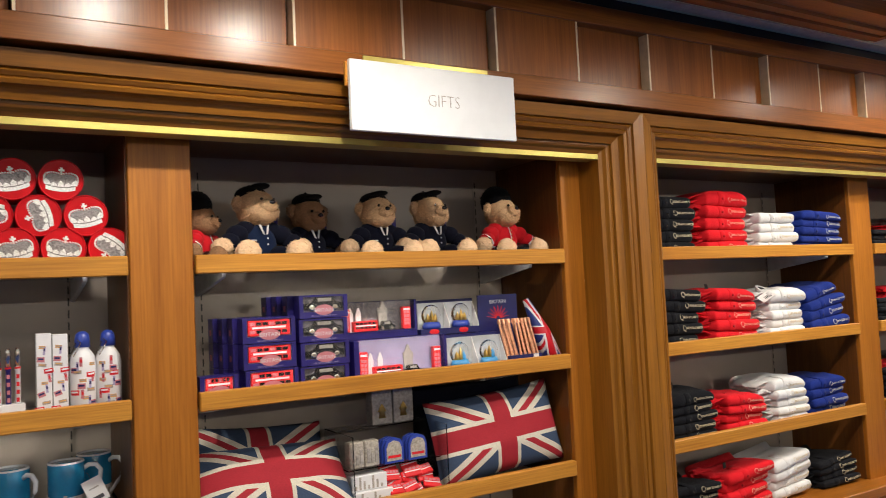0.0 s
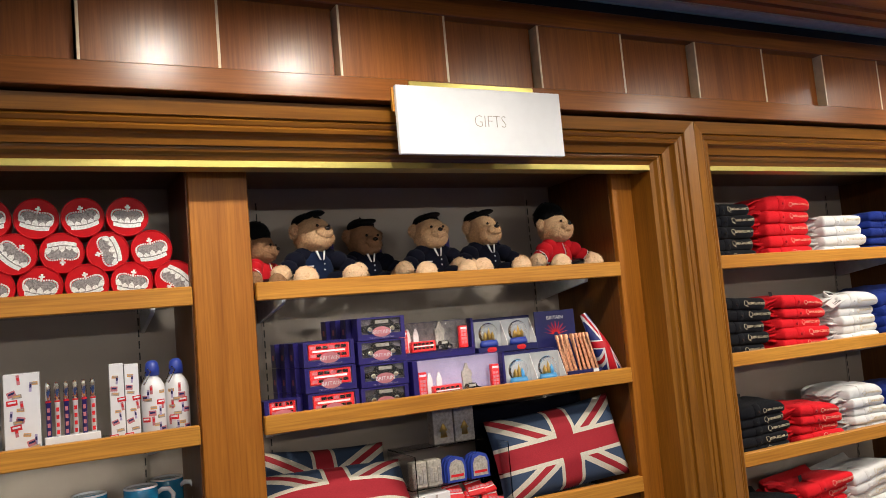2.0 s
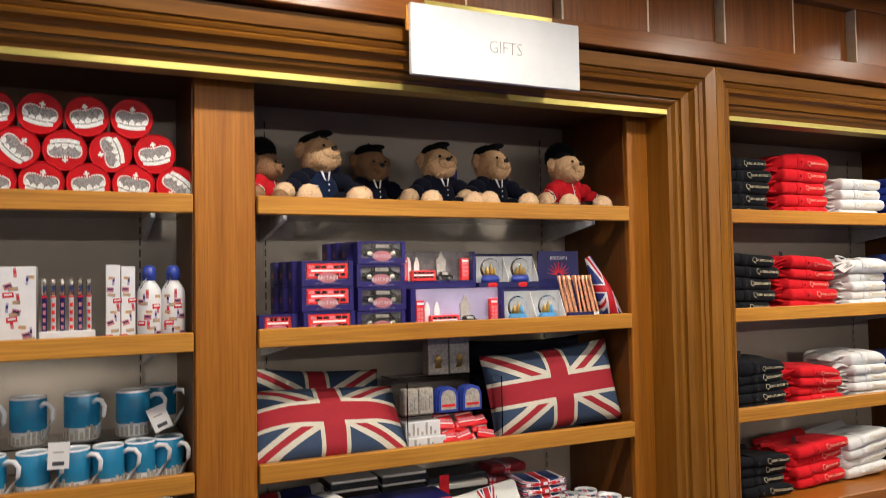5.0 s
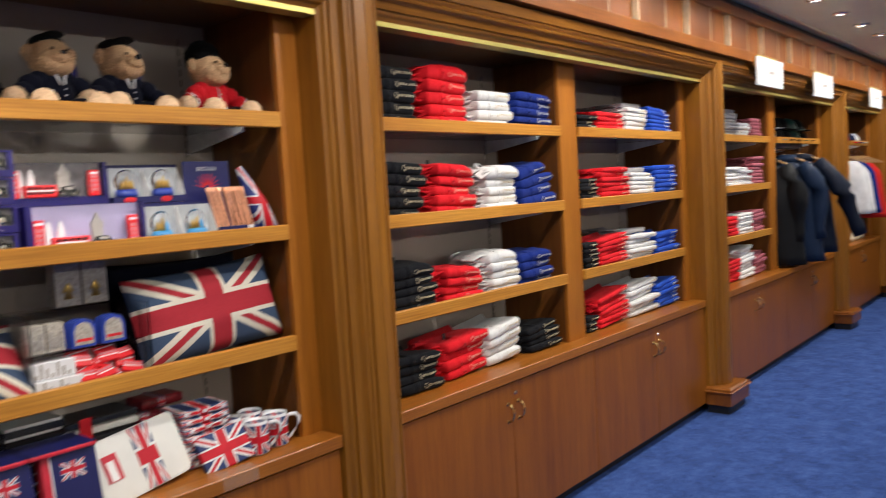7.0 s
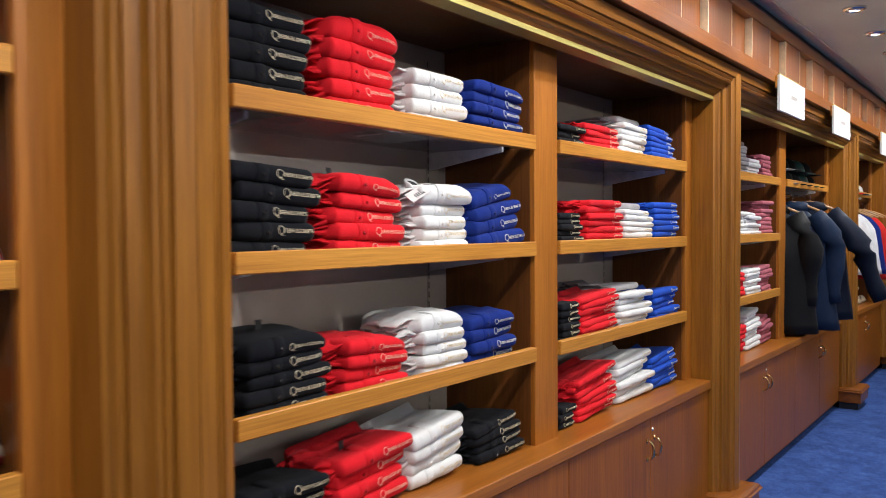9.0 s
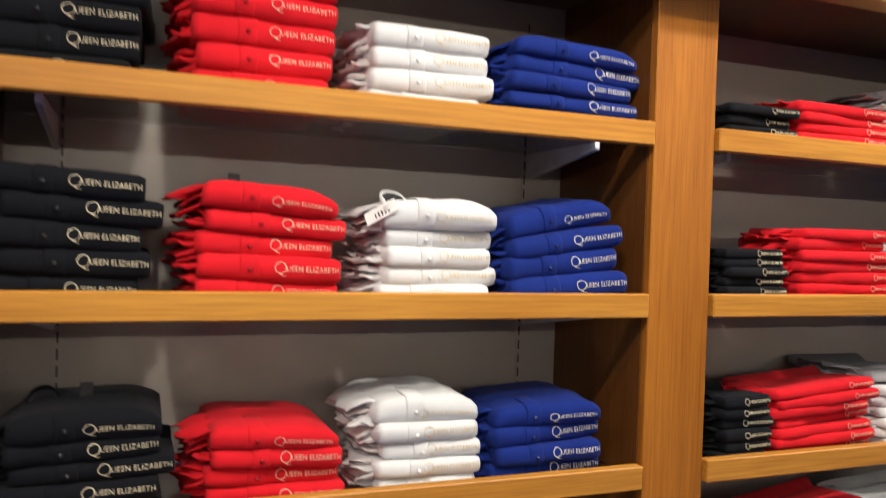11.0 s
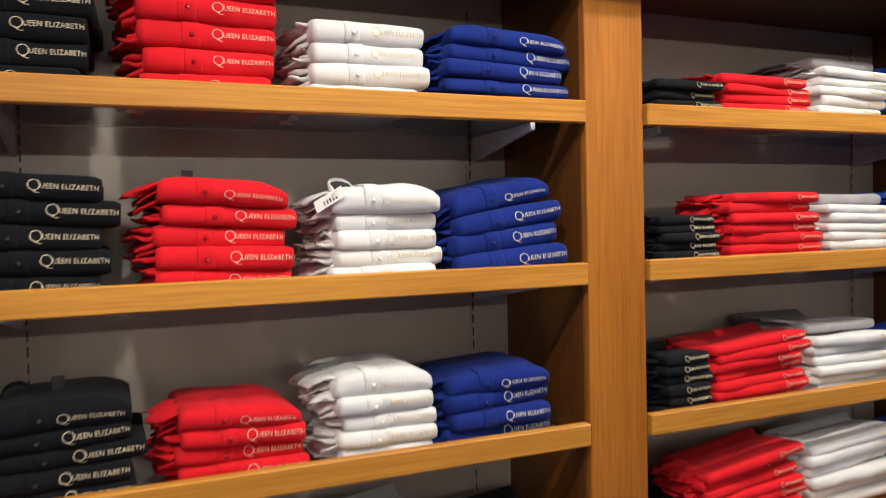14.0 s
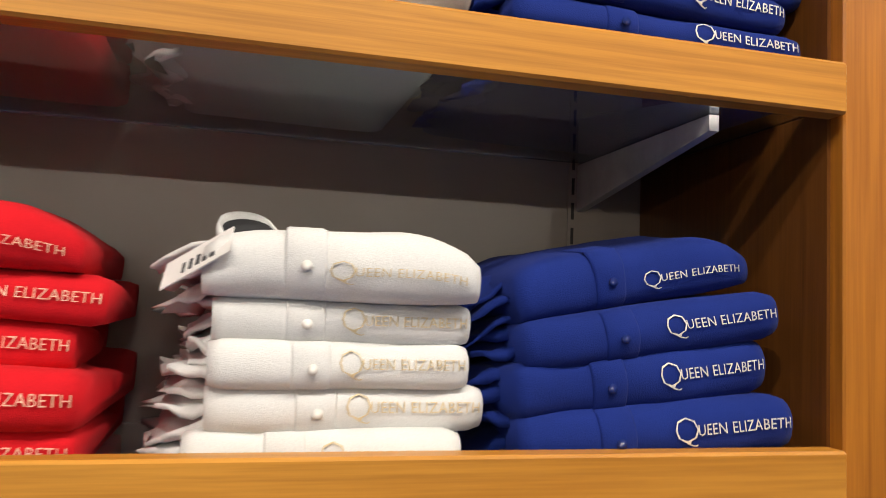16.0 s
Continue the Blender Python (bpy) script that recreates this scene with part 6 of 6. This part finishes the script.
# ---- shirts of the next unit ----
XE = X_C + UNIT
ROWS_E = [
    (SHELF[0], [("grey", 0.06, 0.30, 6, 0.15, 0), ("grey", 0.36, 0.58, 8, 0.17, 0), ("pale", 0.60, 0.84, 4, 0.085, 0), ("rose", 0.87, 1.08, 5, 0.125, 0)]),
    (SHELF[1], [("white", 0.06, 0.30, 6, 0.13, 0), ("white", 0.36, 0.58, 6, 0.12, 0), ("pale", 0.60, 0.84, 6, 0.115, -2), ("rose", 0.87, 1.08, 8, 0.19, 0)]),
    (SHELF[2], [("red", 0.06, 0.30, 6, 0.14, 0), ("red", 0.36, 0.56, 5, 0.12, 0), ("white", 0.58, 0.82, 7, 0.13, 2), ("rose", 0.86, 1.08, 6, 0.135, 3)]),
    (LEDGE, [("red", 0.10, 0.34, 6, 0.15, 0), ("red", 0.36, 0.56, 6, 0.14, 3), ("white", 0.58, 0.84, 8, 0.20, 5), ("rose", 0.86, 1.08, 6, 0.14, 6)]),
]
for z, row in ROWS_E:
    for c, a, b, n, hh, lean in row:
        stack(c, XE + a, XE + b, z, n, hh, lean, polo=False, lettered=False)

# ---- coats on a rail ----
BLACKC = cloth("black_coat_cloth", (0.007, 0.0075, 0.009), 0.6, 500)
NAVYC = cloth("navy_coat_cloth", (0.010, 0.021, 0.052), 0.5, 500)
DARKC = cloth("dark_navy_coat_cloth", (0.006, 0.010, 0.024), 0.5, 500)
HANGW = plain("beech_hanger", (0.42, 0.24, 0.10), 0.4)


def coat(x, yc, colour, shade, top, low, seed, sleeve=True, cat="coat", label="", width=0.25, bulk=0.045, out=0.11):
    """A garment on a hanger, seen from its front; shoulders run along y."""
    t = thing("hanging_" + cat, label, cat, group="hanging clothes")
    rings = []
    for i in range(13):
        v = i / 12
        z = top + (low - top) * v
        half = width * (0.26 + 0.46 * min(1, v * 4.5) ** 0.7 + 0.34 * v)
        thick = 0.032 + bulk * min(1, v * 3)
        ring = []
        for j in range(28):
            a = 2 * math.pi * j / 28
            wv = 1 + 0.16 * v * math.sin(a * 5 + seed) + 0.10 * noise.noise((a * 2, v * 4, seed))
            ring.append((x + thick * math.cos(a) * wv, yc + half * math.sin(a) * (1 + 0.04 * noise.noise((a, v * 3, seed + 4))), z + 0.014 * noise.noise((a * 2, v, seed + 9)) * v))
        rings.append(ring)
    part("body", loft(rings), colour, t, "", True)
    if sleeve:
        for s in (-1, 1):
            n = 9
            pts, rad = [], []
            for i in range(n):
                u = i / (n - 1)
                pts.append((x - 0.012 + 0.012 * math.sin(u * 7 + seed), yc + s * (width * 0.50 + width * 0.30 * min(1.0, u * 3) + (out if s < 0 else 0.06) * u + 0.015 * math.sin(u * 5)), top - 0.035 - (0.56 if s < 0 else 0.52) * u))
                rad.append(0.056 + 0.018 * math.sin(math.pi * min(1.0, u * 1.4)) - 0.008 * u + 0.006 * math.sin(u * 14 + seed))
            part("sleeve", tube(pts, rad, 14), colour, t, "", True)
        part("placket", tube([(x - 0.070 - 0.008 * math.sin(i), yc - 0.02, top - 0.06 - (top - low - 0.09) * i / 8) for i in range(9)], 0.008, 6), shade, t, "zip placket", True)
        part("hood", ball((x + 0.012, yc, top + 0.005), 0.085, None, 3, (0.6, 1.25, 0.55), rough=0.15), colour, t, "folded hood", True)
        part("swing_tag", box((x - 0.085, yc - 0.06, top - 0.30), (x - 0.083, yc - 0.035, top - 0.24)), CARD, t, "small paper tag")
    hg = part("hanger", tube([(x, yc - 0.19, top - 0.03), (x, yc - 0.08, top + 0.02), (x, yc, top + 0.045), (x, yc + 0.08, top + 0.02), (x, yc + 0.19, top - 0.03)], 0.008, 8), HANGW, t, "wooden hanger", True)
    part("hook", tube([(x, yc, top + 0.045), (x, yc, top + 0.085), (x, yc + 0.018, top + 0.105), (x, yc + 0.028, top + 0.085)], 0.0022, 6), CHROME, hg, "chrome hook", True)
    return t


XF = XE + BAY + POST
t = thing("clothes_rail", "chrome clothes rail under the hat shelf", "clothes rail")
part("bar", tube([(XF, 2.47, 1.612), (XF + BAY, 2.47, 1.612)], 0.012, 12), CHROME, t, "", True)
coat(XF + 0.10, 2.44, BLACKC, C_BLACK, 1.500, 0.735, 2, label="black hooded jacket hanging on a wooden hanger", width=0.26, bulk=0.085, out=0.02)
coat(XF + 0.30, 2.37, NAVYC, C_NAVY, 1.515, 0.745, 5, label="navy hooded waterproof jacket hanging on a rail", width=0.27, bulk=0.10, out=0.05)
coat(XF + 0.50, 2.31, DARKC, C_NAVY, 1.520, 0.80, 8, label="dark navy hooded jacket with one sleeve hanging out", width=0.25, bulk=0.10, out=0.24)


def cap(x, y, z, mat, turn, label):
    t = thing("cap", label, "cap", Matrix.Translation((x, y, z)) @ pose(0, 0, 0, 0, 0, turn), "caps")
    part("crown", lathe([(0.086, 0.0), (0.088, 0.03), (0.076, 0.075), (0.045, 0.105), (0.0, 0.115)], 20), mat, t, "", True)
    part("peak", ball((0, -0.10, 0.008), 0.07, None, 2, (1.05, 1.0, 0.10)), mat, t, "stiff peak", True)


for k, (x, m) in enumerate(((0.16, POLO["grey"]), (0.36, C_BLACKFELT), (0.56, C_BLACKFELT), (0.78, C_GREEN), (0.98, C_BLACKFELT))):
    cap(XF + x, 2.47, SHELF[0] - LIP, m, 20 - 12 * k, "dark peaked cap on the hat shelf")
    cap(XF + x + 0.02, 2.50, SHELF[0] - LIP + 0.09, m, 15 - 9 * k, "dark peaked cap resting on another cap")

# ---- the corner unit ----
WHITEC = cloth("white_gown_cloth", (0.74, 0.74, 0.75), 0.8)
REDC = cloth("red_gown_cloth", (0.62, 0.025, 0.02), 0.8)
t = thing("clothes_rail", "chrome clothes rail in the corner unit", "clothes rail")
part("bar", tube([(8.60, 2.47, 1.60), (9.36, 2.47, 1.60)], 0.012, 12), CHROME, t, "", True)
coat(8.80, 2.42, WHITEC, WHITEC, 1.50, 0.98, 3, False, "shirt", "white printed shirt hanging on a rail", 0.21)
coat(8.92, 2.40, WHITEC, WHITEC, 1.50, 0.98, 6, False, "shirt", "white printed shirt hanging on a rail", 0.21)
coat(9.06, 2.38, POLO["blue"], POLO["blue"], 1.50, 0.98, 7, False, "shirt", "navy blue shirt hanging on a rail", 0.21)
coat(9.20, 2.36, REDC, REDC, 1.50, 0.92, 9, False, "shirt", "bright red shirt hanging on a rail", 0.22)
cap(8.78, 2.46, SHELF[0] - LIP, POLO["red"], 10, "red peaked cap on the hat shelf")
cap(8.98, 2.45, SHELF[0] - LIP, POLO["navy"], -10, "navy peaked cap on the hat shelf")
cap(9.16, 2.45, SHELF[0] - LIP, C_WHITE, -10, "white peaked cap on the hat shelf")
PALEFUR = plain("cream_fur", (0.72, 0.62, 0.45), 0.95, vary=0.15, scale=200, relief=1.0)
for x, z in ((8.72, LEDGE), (8.90, LEDGE), (9.10, LEDGE), (8.10, SHELF[2] - LIP), (8.30, SHELF[2] - LIP), (8.12, SHELF[1] - LIP)):
    bear(x, 2.44, z + 0.001, 15, PALEFUR, PALEFUR, PALEFUR, "small cream plush bear sitting on a ledge", 0.95, plush=0.3)
for z in SHELF:
    stack("white", 8.20, 8.42, z, 4, 0.09, 0, polo=False, lettered=False, y=2.50, d=0.16)

# ---- end wall: one more unit across the shop ----
EX = 9.90            # front of its nosings
ey0, ey1 = 0.55, 1.95
eu = thing("shelving_unit", "cherry wood shelving unit on the end wall with knitwear", "shelving unit", group="wall shelving")
part("back_panel", box((EX + 0.33, ey0, LEDGE), (EX + 0.35, ey1, 2.06)), BACKP, eu, "taupe laminate back panel")
part("post", box((EX + 0.01, ey1, LEDGE - 0.04), (EX + 0.36, ey1 + 0.09, 2.05), 0.002), POSTW, eu, "honey-brown upright panel")
part("post", box((EX + 0.01, ey0 - 0.09, LEDGE - 0.04), (EX + 0.36, ey0, 2.05), 0.002), POSTW, eu, "honey-brown upright panel")
for z in SHELF:
    part("shelf", box((EX, ey0, z - 0.046), (EX + 0.32, ey1, z - 0.0), 0.002), NOSING, eu, "honey-coloured wooden shelf edge")
part("ledge", box((EX - 0.08, ey0 - 0.09, LEDGE - 0.04), (EX + 0.35, ey1 + 0.09, LEDGE), 0.003), NOSING, eu, "polished wooden ledge")
for k in range(2):
    part("door", box((EX - 0.068, ey0 - 0.088 + 0.79 * k, 0.108), (EX - 0.046, ey0 - 0.092 + 0.79 * (k + 1), LEDGE - 0.046), 0.0015), DOORW, eu, "red-brown wooden cupboard door")
part("cupboard_body", box((EX - 0.045, ey0 - 0.088, 0.105), (EX + 0.35, ey1 + 0.088, LEDGE - 0.041)), DOORW, eu)
part("kick_board", box((EX - 0.02, ey0 - 0.088, FZ), (EX, ey1 + 0.088, 0.106)), KICK, eu, "black kick board")
EM = [(q, EX + y - YS) for q, y in MOULD]
for e, s in ((ey1 + 0.09, 1), (ey0 - 0.09, -1)):
    part("frame_upright", loft([[(d, e + s * q, 0.18) for q, d in EM], [(d, e + s * q, 1.986 + q) for q, d in EM]]), FRAMEV, eu, "dark moulded upright")
part("frame_head", loft([[(d, ey1 + 0.09 + q, 1.986 + q) for q, d in EM], [(d, ey0 - 0.09 - q, 1.986 + q) for q, d in EM]]), FRAMEV, eu, "dark stepped moulding")
part("brass_strip", box((EX - 0.087, ey0 - 0.09, 1.969), (EX - 0.03, ey1 + 0.09, 1.9855)), GOLD, eu, "brass light strip")
ef = thing("frieze", "panelled cherry wood frieze on the end wall", "frieze", kind="structure")
part("rail", box((9.705, Y0, 2.118), (X1, YF - 0.002, 2.176), 0.002), RAILW, ef, "red-brown wooden rail")
part("upper_rail", box((9.70, Y0, 2.356), (X1, YF - 0.006, CZ - 0.002), 0.002), RAILW, ef, "red-brown wooden rail")
for k in range(16):
    a = YF - 0.002 - 0.2925 * k
    part("panel", box((9.71 + (0.03 if k % 2 else 0.0), max(Y0, a - 0.2925), 2.1765), (10.0, a - 0.003, 2.3555)), PANELW, ef)
    part("divider", box((9.709, a - 0.2925 - 0.003, 2.1765), (9.75, a - 0.2925 + 0.003, 2.3555)), CREAM, ef, "cream divider strip")
corner = thing("corner_pilaster", "brown wooden pilaster filling the corner between units", "pilaster", kind="structure")
part("shaft", box((9.58, 2.168, 0.10), (9.735, YB, 2.117), 0.003), FRAMEV, corner)
part("shaft", box((9.74, 2.17, 0.10), (X1, YB, 2.117), 0.003), FRAMEV, corner)
part("plinth", box((9.56, 2.115, 0.10), (9.76, 2.262, 0.172), 0.002), RAILW, corner)
part("plinth", box((9.70, 2.035, 0.10), (9.90, 2.113, 0.172), 0.002), RAILW, corner)
part("cap", box((9.55, 2.105, 0.1725), (9.77, 2.262, 0.200), 0.006), RAILW, corner, "moulded cap")
part("foot", box((9.57, 2.13, FZ), (9.76, 2.262, 0.10)), KICK, corner, "black recessed foot")
TURN_E = Matrix.Translation((EX + 0.03, 0, 0)) @ pose(0, 0, 0, 0, 0, -90)
for z, c in ((SHELF[0], "navy"), (SHELF[1], "navy"), (SHELF[2], "pale"), (LEDGE, "pale")):
    for k in range(4):
        n = 9 if c == "navy" else 3
        stack(c, -(ey1 - 0.04) + 0.31 * k, -(ey1 - 0.04) + 0.31 * k + 0.27, z + (0.0012 if z != LEDGE else 0), n, 0.026 * n, 0, polo=False, lettered=False, y=0.0, d=0.26, turn=TURN_E)
